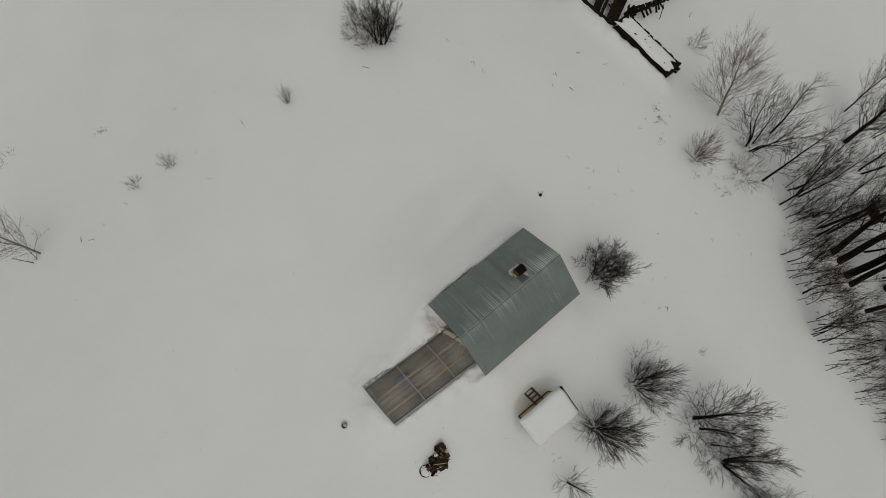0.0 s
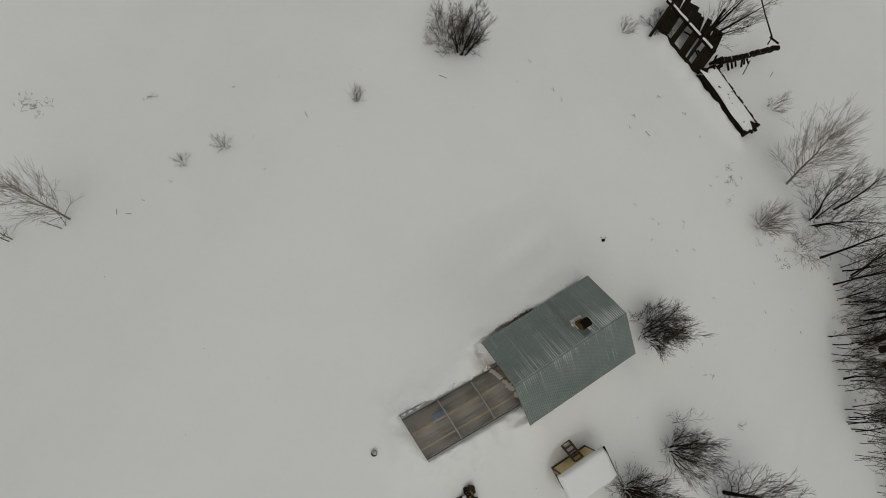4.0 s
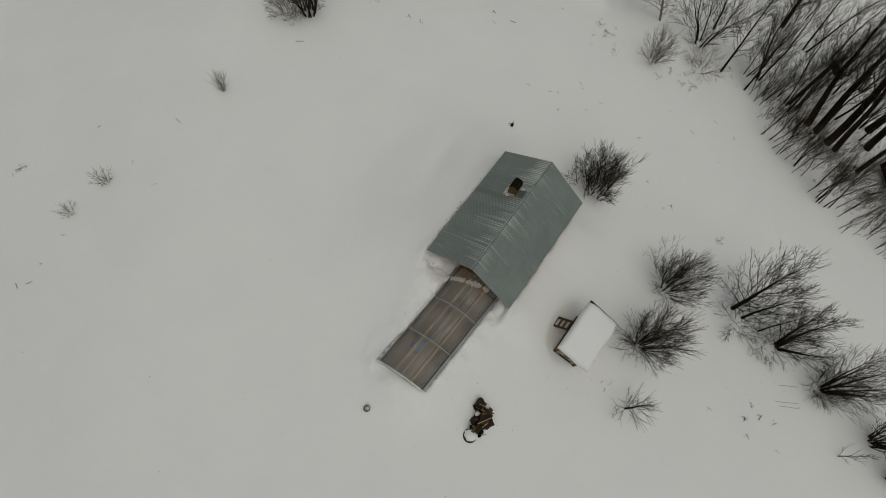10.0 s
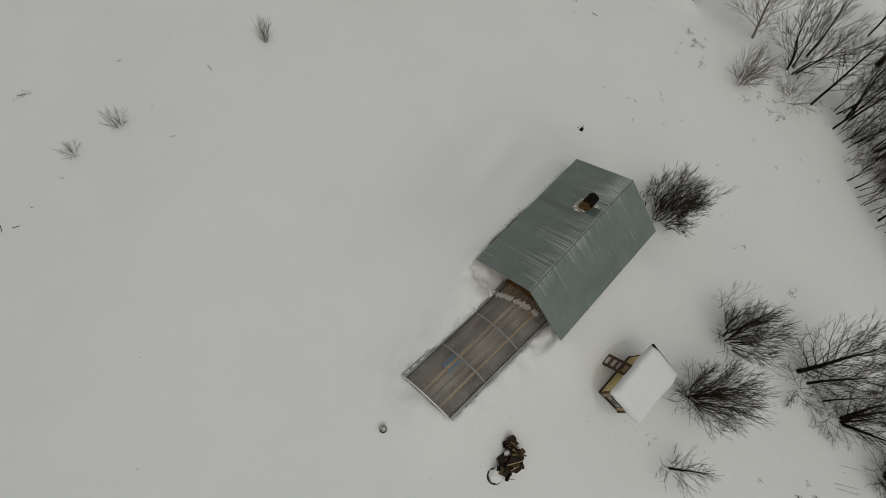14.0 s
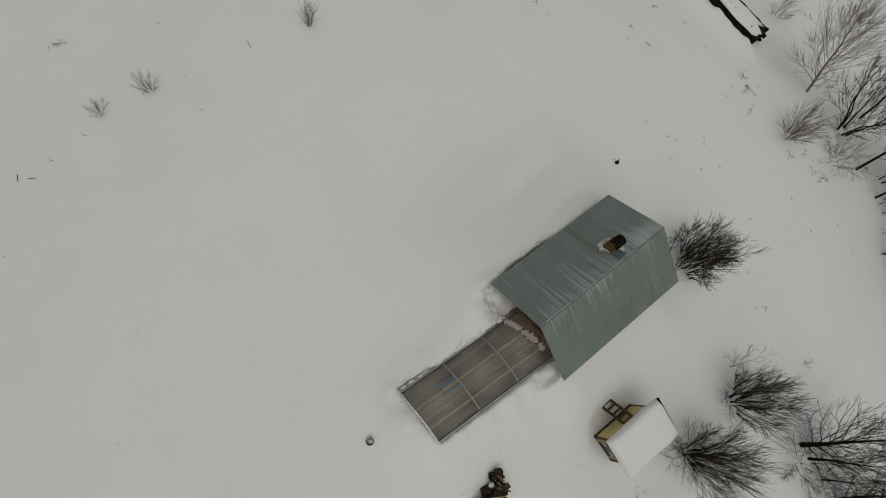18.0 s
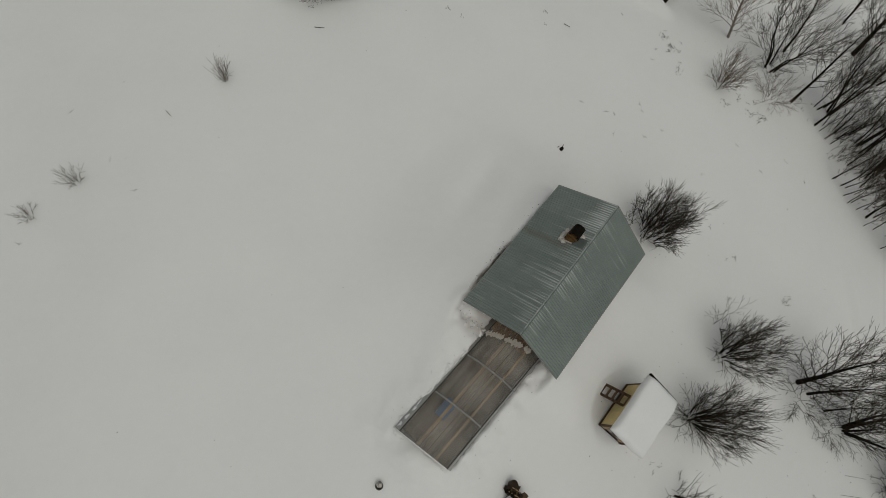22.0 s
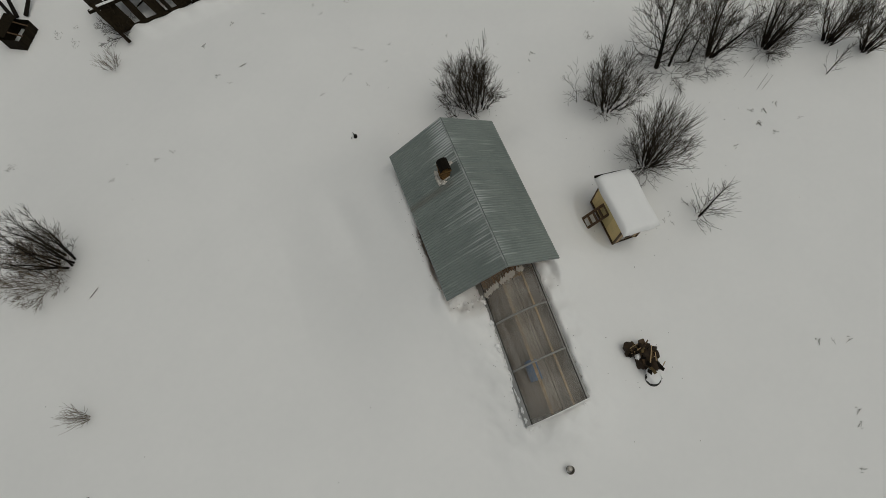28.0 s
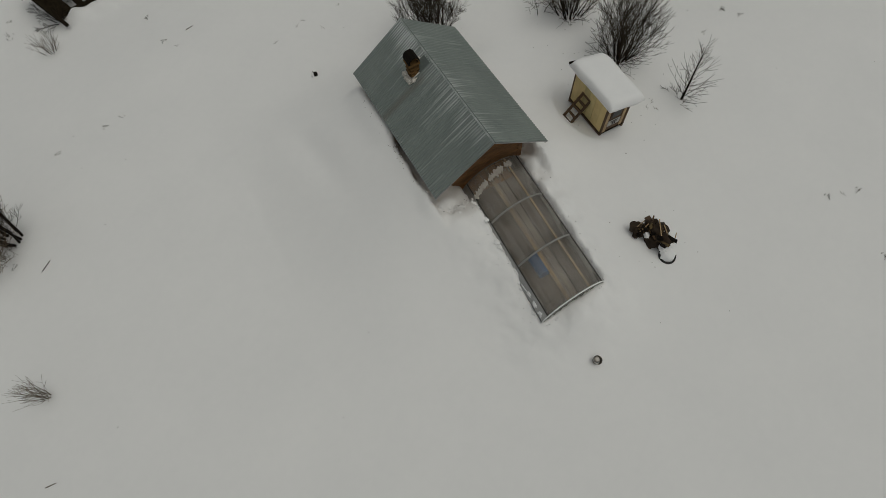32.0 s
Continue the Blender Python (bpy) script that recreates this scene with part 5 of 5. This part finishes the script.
for x, y, top, w in ((-4.95, 0.66, -5.5, 1.15), (-3.8, 0.78, -4.3, 0.4), (-2.62, 0.9, -3.25, 0.6), (-1.1, 0.92, -1.75, 0.9)):
    beam((x, y, 0.14), ridge_at(top) - Vector((0, 0, 0.1)), w, 0.09, "rafter")
beam((-5.0, -0.45, 0.15), (-6.05, 1.62, 1.75), 0.2, 0.16, "pole")
beam((-1.92, 0.5, 0.35), (-2.95, 2.5, 1.75), 0.22, 0.14, "pole")
beam((-2.4, 1.5, 1.2), (-3.6, 4.6, 1.9), 0.17, 0.15, "pole")
for k in range(11):
    x = -5.9 + 0.44 * k
    a = ridge_at(x)
    beam(a, a + Vector((-0.95 + rng.uniform(-0.08, 0.08), 2.15 + rng.uniform(-0.2, 0.25), -0.72)), 0.42, 0.05, "roof_board")
for k in range(9):
    x, y = rng.uniform(-1.2, 0.0), rng.uniform(1.5, 2.7)
    beam((x, y, 0.3), (x + rng.uniform(-0.6, 0.6), y + rng.uniform(-0.5, 0.5), 0.9 + rng.uniform(0, 0.3)), rng.uniform(0.14, 0.34), 0.08, "fallen_board")
for k in range(7):
    x, y = rng.uniform(-4.6, -1.6), rng.uniform(2.1, 2.9)
    beam((x, y, 0.05), (x + rng.uniform(-0.8, 0.8), y + rng.uniform(-0.3, 0.3), 0.35), rng.uniform(0.1, 0.2), 0.06, "fallen_board")
for x, half in ((-5.3, 1.0), (-3.5, 0.6), (-2.2, 0.5)):
    ridge_snow = new("roof_snow", snow_cap("roof_snow", half, 0.075, 0.07, lambda x, y: 0.0, 7.0 + x, 24, 6, bulge=4.0))
    ridge_snow.matrix_world = RUIN @ Matrix.Translation(ridge_at(x) + Vector((0, 0, 0.11))) @ pose(0, 0, 0, 0, 1.7, 9.5)
    tagged(ridge_snow, "thin line of snow on the bare ridge beam", "snow")
plant("alder_tree", 8.18, 34.57, "bare tree grown up behind the ruined barn", "tree", make=alder, seed=80, tall=5.6, stems=4, spread=0.35, girth=0.1, limbs=18, angle=0.85, reach=0.45, lean=(0.1, 0.05))
plant("alder_tree", 4.35, 33.24, "crooked bare tree at the corner of the ruined barn", "tree", make=alder, seed=81, tall=2.1, stems=7, spread=0.9, girth=0.035, limbs=9, angle=0.9, lean=(-0.2, -0.25), curve=0.0, straight=0.1, twig_r=0.0075)
plant("shrub", 2.1, 31.45, "small bare shrub beside the ruined barn", "shrub", seed=82, twig=PALE_TWIG, tall=1.6, stems=12, spread=0.6, girth=0.014, depth=2, twig_r=0.007)
plant("shrub", 15.05, 31.88, "bare twiggy shrub near the log fence", "shrub", seed=83, twig=PALE_TWIG, tall=1.9, stems=6, spread=0.8, girth=0.016, depth=3, twig_r=0.007)
fence = empty("log_fence", RUIN, "tumbled dark log fence with snow in its gaps behind the barn", "fence")
row = [Vector((-0.85, 3.0, 0.0)), Vector((-0.34, 4.4, 0.0)), Vector((0.2, 6.5, 0.0)), Vector((0.55, 7.75, 0.0))]
for k in range(15):
    # short upright butts, side by side
    f = k / 14 * 2.999
    p = row[int(f)].lerp(row[int(f) + 1], f - int(f))
    tall = 0.5 + rng.uniform(-0.06, 0.06)
    part("butt", box((0.28 + rng.uniform(-0.06, 0.06), 0.3, tall), (p.x, p.y, tall / 2), 0.03, (0, 0, -14), jitter=0.02), DARK_WOOD, fence)
    if k % 2 or k > 9:
        part("snow_gap", box((0.3, 0.05, 0.05), (p.x + 0.03, p.y + 0.17, tall - 0.06), 0.015, (0, 0, -14 + rng.uniform(-8, 8))), CLEAN_SNOW, fence)
beam((-0.6, 3.2, 0.2), (0.55, 7.8, 0.25), 0.2, 0.24, "rail", fence)
beam((0.45, 7.5, 0.5), (0.8, 8.05, 0.6), 0.3, 0.26, "rail", fence)
for k in range(6):
    y = 3.6 + 0.36 * k
    beam((0.1 + 0.2 * (y - 3.6) + rng.uniform(0, 0.2), y, 0.1), (-0.35 + 0.25 * (y - 3.4), y + rng.uniform(-0.3, 0.4), 0.4), 0.16, 0.08, "fallen_board", fence)
beam((0.44, 5.3, 0.5), (1.03, 4.54, 0.0), 0.06, 0.06, "prop", fence)
beam((0.1, 7.45, 0.5), (-0.2, 8.1, 0.6), 0.08, 0.08, "rail", fence)
beam((-0.2, 8.1, 0.6), (-1.9, 8.8, 0.6), 0.09, 0.08, "rail", fence)
beam((-1.9, 8.8, 0.6), (-4.0, 9.8, 0.6), 0.08, 0.08, "rail", fence)
beam((-0.3, 8.0, 0.55), (0.5, 8.35, 0.5), 0.2, 0.05, "fallen_board", fence)
shed = empty("small_shed", pose(0.52, 38.39, height(0.52, 38.39), 0, 0, 27) @ Matrix.Diagonal((0.86, 0.86, 0.86, 1)), "small dark board shed half sunk in snow", "shed")
for k in range(9):
    part("board", box((0.2, 0.04, 0.85 + rng.uniform(-0.08, 0.05)), (-0.85 + k * 0.21, -0.7, 0.42), 0.005), DARK_WOOD, shed)
    part("board", box((0.2, 0.04, 1.3 + rng.uniform(-0.08, 0.05)), (-0.85 + k * 0.21, 0.7, 0.6), 0.005), DARK_WOOD, shed)
for x in (-0.95, 0.95):
    part("side", box((0.05, 1.4, 0.95), (x, 0, 0.45), 0.006), DARK_WOOD, shed)
    part("slanting_pole", box((0.08, 1.7, 0.08), (x * 0.5, 0, 1.12), 0.008, (17, 0, 0)), LADDER_WOOD, shed)
part("roof", box((2.0, 0.75, 0.06), (0, 0.45, 1.3), 0.006, (17, 0, 0)), DARK_WOOD, shed)
plant("alder_tree", -0.45, 40.73, "bare tree behind the small shed", "tree", make=alder, seed=84, tall=5.0, stems=5, spread=0.5, girth=0.07, limbs=12)
plant("young_tree", -2.22, 39.38, "leaning bare sapling near the small shed", "tree", make=alder, seed=85, tall=3.0, girth=0.035, lean=(-0.3, 0.2), limbs=14, low=0.15, angle=0.8, depth=1)
for a, b in (((1.2, 38.6, 0.1), (2.2, 40.4, 1.0)), ((1.6, 38.2, 0.1), (3.4, 39.4, 0.5)), ((0.9, 38.2, 0.1), (1.4, 40.5, 0.6))):
    log = part("felled_log", rod(a, b, 0.13, 0.1, 9), BARK, m=pose(0.22, 1.5, -1.25))
    tagged(log, "dark felled log behind the small shed", "log", "felled logs")

# ---- scrap, bucket ----
def at_snow(x, y, lift=0.0, rx=0, ry=0, rz=0):
    return pose(x, y, height(x, y) + lift, rx, ry, rz)


def torus(big, small, bm=None, n=28, k=10, squash=1.0):
    bm = bm or bmesh.new()
    rings = [[bm.verts.new(((big + small * math.cos(2 * math.pi * j / k)) * math.cos(2 * math.pi * i / n), (big + small * math.cos(2 * math.pi * j / k)) * math.sin(2 * math.pi * i / n), small * squash * math.sin(2 * math.pi * j / k))) for j in range(k)] for i in range(n)]
    for i in range(n):
        for j in range(k):
            bm.faces.new((rings[i][j], rings[(i + 1) % n][j], rings[(i + 1) % n][(j + 1) % k], rings[i][(j + 1) % k]))
    return bm


tyre = empty("car_tyre", at_snow(3.62, -3.36, 0.02, 14, -10, 0), "old dark ring sunk in snow beside the scrap heap", "tyre")
part("tread", torus(0.31, 0.055, squash=2.0), RUBBER, tyre, smooth=True)
part("snow_fill", lump("snow_fill", CLEAN_SNOW, (0.33, 0.32, 0.24), 2.0, 0.2, 3), CLEAN_SNOW, tyre, "cap of snow inside the ring", m=pose(0.05, 0.06, 0.08))
heap = empty("scrap_heap", at_snow(4.15, -2.58, 0, 0, 0, -36), "heap of rusty iron, brown canvas and old boards", "scrap heap")
# dark lumps below the pieces put the shade of the gaps into colour
part("canvas", lump("canvas", RUST, (0.38, 0.62, 0.4), 4.0, 0.8, 4), RUST, heap, "crumpled canvas, dark for the shade in the gaps", m=pose(0.06, 0.0, 0.25))
part("canvas", lump("canvas", RUST, (0.28, 0.3, 0.32), 14.0, 0.8, 4), RUST, heap, m=pose(-0.44, 0.5, 0.28))
rng = random.Random(44)
for k in range(26):
    # bent sheets and boards that lie over the heap like shingles
    x, y = (rng.uniform(-0.2, 0.32), rng.uniform(-0.6, 0.55)) if k < 19 else (rng.uniform(-0.62, -0.3), rng.uniform(0.3, 0.68))
    size = (rng.uniform(0.1, 0.22), rng.uniform(0.3, 0.6), 0.03) if k < 19 else (rng.uniform(0.14, 0.24), rng.uniform(0.25, 0.4), 0.03)
    part("sheet", box(size, (x, y, 0.5 + 0.22 * rng.random() - 0.35 * abs(x)), 0.006, (rng.uniform(-30, 30), rng.uniform(-35, 35), rng.gauss(0, 25)), jitter=0.035), (TARP, LADDER_WOOD, TARP, SOOT, TARP)[k % 5], heap)
for k in range(12):
    x, y = (rng.uniform(-0.25, 0.4), rng.uniform(-0.65, 0.6)) if k < 8 else (rng.uniform(-0.65, -0.3), rng.uniform(0.25, 0.65))
    part("iron_piece", box((rng.uniform(0.08, 0.2), rng.uniform(0.12, 0.3), rng.uniform(0.06, 0.16)), (x, y, 0.52 + 0.2 * rng.random()), 0.015, (rng.uniform(-40, 40), rng.uniform(-40, 40), rng.uniform(0, 90)), jitter=0.03), SOOT if k % 2 else RUST, heap)
for a, b in (((-0.12, -0.35, 0.78), (0.28, 0.35, 0.84)), ((0.2, -0.3, 0.76), (0.3, 0.05, 0.82)), ((-0.62, 0.32, 0.62), (-0.15, 0.42, 0.72)), ((-0.6, 0.55, 0.66), (-0.2, 0.62, 0.7)), ((0.3, -0.72, 0.5), (0.55, -0.45, 0.75))):
    part("stick", rod(a, b, 0.024, 0.018, 7), TAN_WOOD, heap)
part("can", rod((-0.6, 0.62, 0.3), (-0.62, 0.72, 0.62), 0.17, sides=14), RUST, heap)
for x, y, z, w in ((0.42, -0.12, 0.42, 0.2), (-0.1, -0.62, 0.3, 0.16), (-0.3, 0.12, 0.35, 0.14)):
    part("snow_patch", lump("snow_patch", CLEAN_SNOW, (w, w * 1.3, 0.1), 6.0 + x, 0.5, 3), CLEAN_SNOW, heap, "patch of snow", m=pose(x, y, z, 10, 20, 0))
bucket = empty("bucket", at_snow(-1.72, -2.2, 0.0, 4, -3, 0) @ Matrix.Diagonal((0.85, 0.85, 0.85, 1)), "grey metal bucket standing in snow, filled with snow", "bucket")
bm = bmesh.new()
rings = [[bm.verts.new((r * math.cos(2 * math.pi * i / 24), r * math.sin(2 * math.pi * i / 24), z)) for i in range(24)] for r, z in ((0.15, -0.12), (0.195, 0.26), (0.205, 0.27), (0.19, 0.27), (0.17, 0.1))]
for a, b in zip(rings, rings[1:]):
    for i in range(24):
        bm.faces.new((a[i], a[(i + 1) % 24], b[(i + 1) % 24], b[i]))
bm.faces.new(rings[0][::-1])
part("pail", bm, STONE_GREY, bucket, smooth=False)
part("snow_fill", lump("snow_fill", GREY_SNOW, (0.13, 0.12, 0.07), 9.0, 0.2, 3), GREY_SNOW, bucket, "snow inside", m=pose(0.045, 0.02, 0.15))
part("handle", torus(0.205, 0.006, n=24, k=6), STEEL, bucket, m=pose(0, 0, 0.27, 8, 0, 0))
stump = empty("stump", at_snow(6.02, 15.4), "small dark stump with a broken twig in the snow", "stump")
part("butt", rod((0, 0, -0.1), (0.02, 0.0, 0.16), 0.11, 0.09, 9), BARK, stump)
part("twig", rod((0.09, 0.2, -0.03), (0.13, 0.3, 0.05), 0.022, 0.014, 5), BARK, stump)
part("chip", rod((-0.2, 0.1, 0.0), (-0.12, 0.16, 0.03), 0.02, 0.015, 5), BARK, stump)

# ---- crumbs of snow along the greenhouse and under the eave ----
rng = random.Random(71)
crumb_shapes = [lump("snow_crumb", CLEAN_SNOW, (1.0, 1.0, 0.6), 5.0 + 3 * k, 0.8, 2) for k in range(4)]
SV, SF = [], []


def crumbs(frame_m, x, y, size):
    p = frame_m @ Vector((x, y, 0))
    m = at_snow(p.x, p.y, 0.0, 0, 0, rng.uniform(0, 360)) @ Matrix.Diagonal((size * rng.uniform(0.7, 1.6), size, size * 0.4, 1))
    shape, start = rng.choice(crumb_shapes), len(SV)
    SV.extend(m @ v.co for v in shape.vertices)
    SF.extend(tuple(start + i for i in f.vertices) for f in shape.polygons)


for k in range(34):
    crumbs(GREEN, -1.5 - rng.gauss(0, 0.05), rng.uniform(-9.8, -3.4), rng.choice((0.03, 0.05, 0.12)))
for k in range(9):
    crumbs(GREEN, 1.56 + abs(rng.gauss(0, 0.05)), rng.uniform(-9.8, -3.6), rng.choice((0.02, 0.03, 0.05)))
for k in range(22):
    crumbs(HOUSE, -2.66 - abs(rng.gauss(0, 0.06)), rng.uniform(-3.8, 3.7), rng.uniform(0.02, 0.06))
    crumbs(HOUSE, -1.9 + rng.gauss(0, 0.4), -3.95 + rng.gauss(0, 0.2), rng.uniform(0.02, 0.08))
for k in range(10):
    x = rng.uniform(-1.4, 1.4)
    crumbs(GREEN, x, -9.85 + 0.1 * (x + 1.52) - abs(rng.gauss(0, 0.06)), rng.uniform(0.02, 0.05))
tagged(new("snow_crumbs", mesh_of("snow_crumbs", SV, SF, CLEAN_SNOW, True)), "loose crumbs of snow along walls and eave", "snow", kind="stuff")

# ---- bits of bark and dirt on the snow ----
rng = random.Random(61)
DV, DF = [], []


def scatter(count, place):
    for _ in range(count):
        x, y = place()
        m = at_snow(x, y, 0.004, rng.uniform(-15, 15), rng.uniform(-15, 15), rng.uniform(0, 360))
        w, d = rng.uniform(0.005, 0.02), rng.uniform(0.01, 0.035)
        start = len(DV)
        DV.extend(m @ Vector(c) for c in ((-w, -d, 0), (w, -d * 0.6, 0), (w * 0.7, d, 0), (-w * 0.5, d * 0.8, 0), (0, 0, 0.02)))
        DF.extend(tuple(start + i for i in f) for f in ((0, 1, 4), (1, 2, 4), (2, 3, 4), (3, 0, 4)))


def beside(frame_m, x, y):
    p = frame_m @ Vector((x, y, 0))
    return p.x, p.y


scatter(22, lambda: beside(HOUSE, -2.75 - abs(rng.gauss(0, 0.12)), rng.uniform(-3.8, 3.6)))
scatter(15, lambda: beside(GREEN, -1.62 - abs(rng.gauss(0, 0.25)), rng.uniform(-9.8, -3.4)))
scatter(8, lambda: beside(GREEN, 1.62 + abs(rng.gauss(0, 0.2)), rng.uniform(-9.8, -3.4)))
scatter(9, lambda: beside(HOUSE, -1.9 + rng.gauss(0, 0.5), -3.9 + rng.gauss(0, 0.3)))
scatter(14, lambda: (3.9 + rng.gauss(0, 1.0), -2.7 + rng.gauss(0, 1.0)))
for tx, ty in ((13.1, 1.9), (15.3, 5.2), (19.3, 3.9), (21.2, 2.1), (23.8, -0.3), (11.3, 11.1), (9.6, 1.2)):
    scatter(22, lambda: (tx + rng.gauss(0, 1.3), ty + rng.gauss(0, 1.2)))
scatter(45, lambda: (4 + rng.uniform(-26, 18), 8 + rng.uniform(-18, 18)))
tagged(new("bark_bits", mesh_of("bark_bits", DV, DF, WEED)), "dark bits of bark and dirt strewn on the snow", "litter", kind="stuff")

# ---- twigs and dry weeds that stick out of the snow ----
def weed(seed, count, size, spread):
    rng = random.Random(seed)
    V, F = [], []
    for _ in range(count):
        p = Vector((rng.gauss(0, spread), rng.gauss(0, spread), -0.05))
        d = Vector((rng.gauss(0, 0.5), rng.gauss(0, 0.5), 1))
        line = limb(rng, p, d, size * rng.uniform(0.5, 1.2), 0.01, 3, 0.25, -0.05)
        tube(V, F, line, 0.009, 0.004, 3)
        for _ in range(2):
            q = line[rng.randint(1, 3)]
            tube(V, F, [q, q + Vector((rng.gauss(0, 0.1), rng.gauss(0, 0.1), rng.uniform(0, 0.12)))], 0.009, 0.004, 3)
    return mesh_of("weed", V, F, WEED)


weeds = [weed(90 + k, 2 + 3 * k, (0.075, 0.12, 0.17, 0.22, 0.27)[k], 0.02 + 0.06 * k) for k in range(5)]
spots = [(-1.1, 23.7, 1), (-0.1, 23.3, 1), (-3.19, 24.93, 1), (-16.94, 11.46, 0), (-15.18, 9.9, 0), (-19.95, 14.07, 0), (-20.08, 6.82, 0), (-20.96, 5.07, 0), (16, 10.5, 1), (15.6, 10.4, 0), (19, 8.4, 2), (18.8, 8.5, 1), (18.26, 16.14, 0), (20.28, 17.21, 0), (21.35, 16.13, 0), (14.5, 15.3, 0), (16.94, 17.63, 0), (10.9, 19.3, 0), (7.2, 18.8, 0), (9.2, 18.4, 0), (11.1, 17.2, 0), (12.2, 17.8, 0), (14.8, 12.1, 0), (9.2, 17, 0), (18.9, -1.9, 1), (19.6, -1.8, 0), (20.4, -2.1, 1), (18.7, -2.9, 1), (20.3, -3.6, 0), (16.8, -1.6, 1), (10.85, -0.4, 0), (19.4, -1.3, 1), (9.4, -8.7, 1), (9.8, -9.3, 0), (10.3, -9.8, 1), (7.5, -11.2, 1), (6.9, -11.65, 1), (5.2, -12.3, 1), (4.85, 24.82, 1), (5, 23.9, 0), (6.15, 27.28, 1), (8.38, 27.16, 1), (9.93, 25.92, 0), (11.8, 22.7, 0), (11, 18.9, 0), (8.7, 18.4, 0), (1.94, 36.78, 2), (2.1, 35.31, 2), (3.09, 36.25, 1), (12.7, 24.65, 2), (13.4, 22.2, 2), (13.02, 23.84, 2), (-31.58, 7.48, 4), (-14.8, 30.9, 2), (-15.1, 25.2, 2), (-12.0, 26.6, 3), (-11.7, 26.9, 2), (-6.05, 31.1, 2), (-10.7, 27.9, 1), (-8.7, 22.2, 1)]
rng = random.Random(91)
spots += [(12.6 + rng.gauss(0, 0.5) + 0.12 * k, 25.2 - 0.28 * k + rng.gauss(0, 0.3), k % 2) for k in range(9)]
spots += [(17.9 + rng.gauss(0, 0.7) + 0.1 * k, 21.1 - 0.1 * k + rng.gauss(0, 0.5), k % 3) for k in range(11)]
spots += [(-31.0 + rng.gauss(0, 0.5), 7.6 + rng.gauss(0, 0.3), 2 + k % 3) for k in range(4)] + [(-25.0 + 0.25 * k, 11.0 + 0.2 * k, k % 3) for k in range(4)]
spots += [(22.6 + rng.uniform(-1, 5), 20 + rng.uniform(-1.5, 3), k % 3) for k in range(14)] + [(11.4 + rng.gauss(0, 0.8), -0.4 + rng.gauss(0, 0.5), 0) for k in range(2)]
spots += [(24.7 + 0.33 * k + rng.uniform(-0.3, 1.2), 16.2 - 0.36 * k + rng.uniform(-0.2, 0.8), k % 3) for k in range(16)]
WV, WF = [], []
for x, y, k in spots:
    m = at_snow(x, y, 0, 0, 0, rng.uniform(0, 360))
    start = len(WV)
    WV += [m @ v.co for v in weeds[k].vertices]
    WF += [tuple(start + i for i in f.vertices) for f in weeds[k].polygons]
tagged(new("dry_weeds", mesh_of("dry_weeds", WV, WF, WEED)), "dry brown weed stalks sticking out of the snow", "weeds", kind="stuff")
for x, y, length, turn in ((6.3, 24.1, 0.42, -25), (-8.08, 20.8, 0.55, 5), (14.41, 34.95, 0.55, 80), (-14.64, 14.20, 0.4, -40), (-21.34, 3.92, 0.35, 30), (-22.09, 3.74, 0.35, 120), (21.7, -0.15, 1.1, -4), (21.4, -1.05, 1.3, -3), (21.5, -1.3, 1.2, -6), (18.8, -2.0, 0.3, 70), (19.7, -1.9, 0.35, 55)):
    ob = part("fallen_stick", rod((-length / 2, 0, 0.02), (length / 2, 0, 0.04), 0.018 if length < 1.0 else 0.009, 0.013 if length < 1.0 else 0.006, 6), WEED, m=at_snow(x, y, 0, 0, 0, turn))
    tagged(ob, "thin dead stick lying on the snow", "stick", "sticks on the snow")
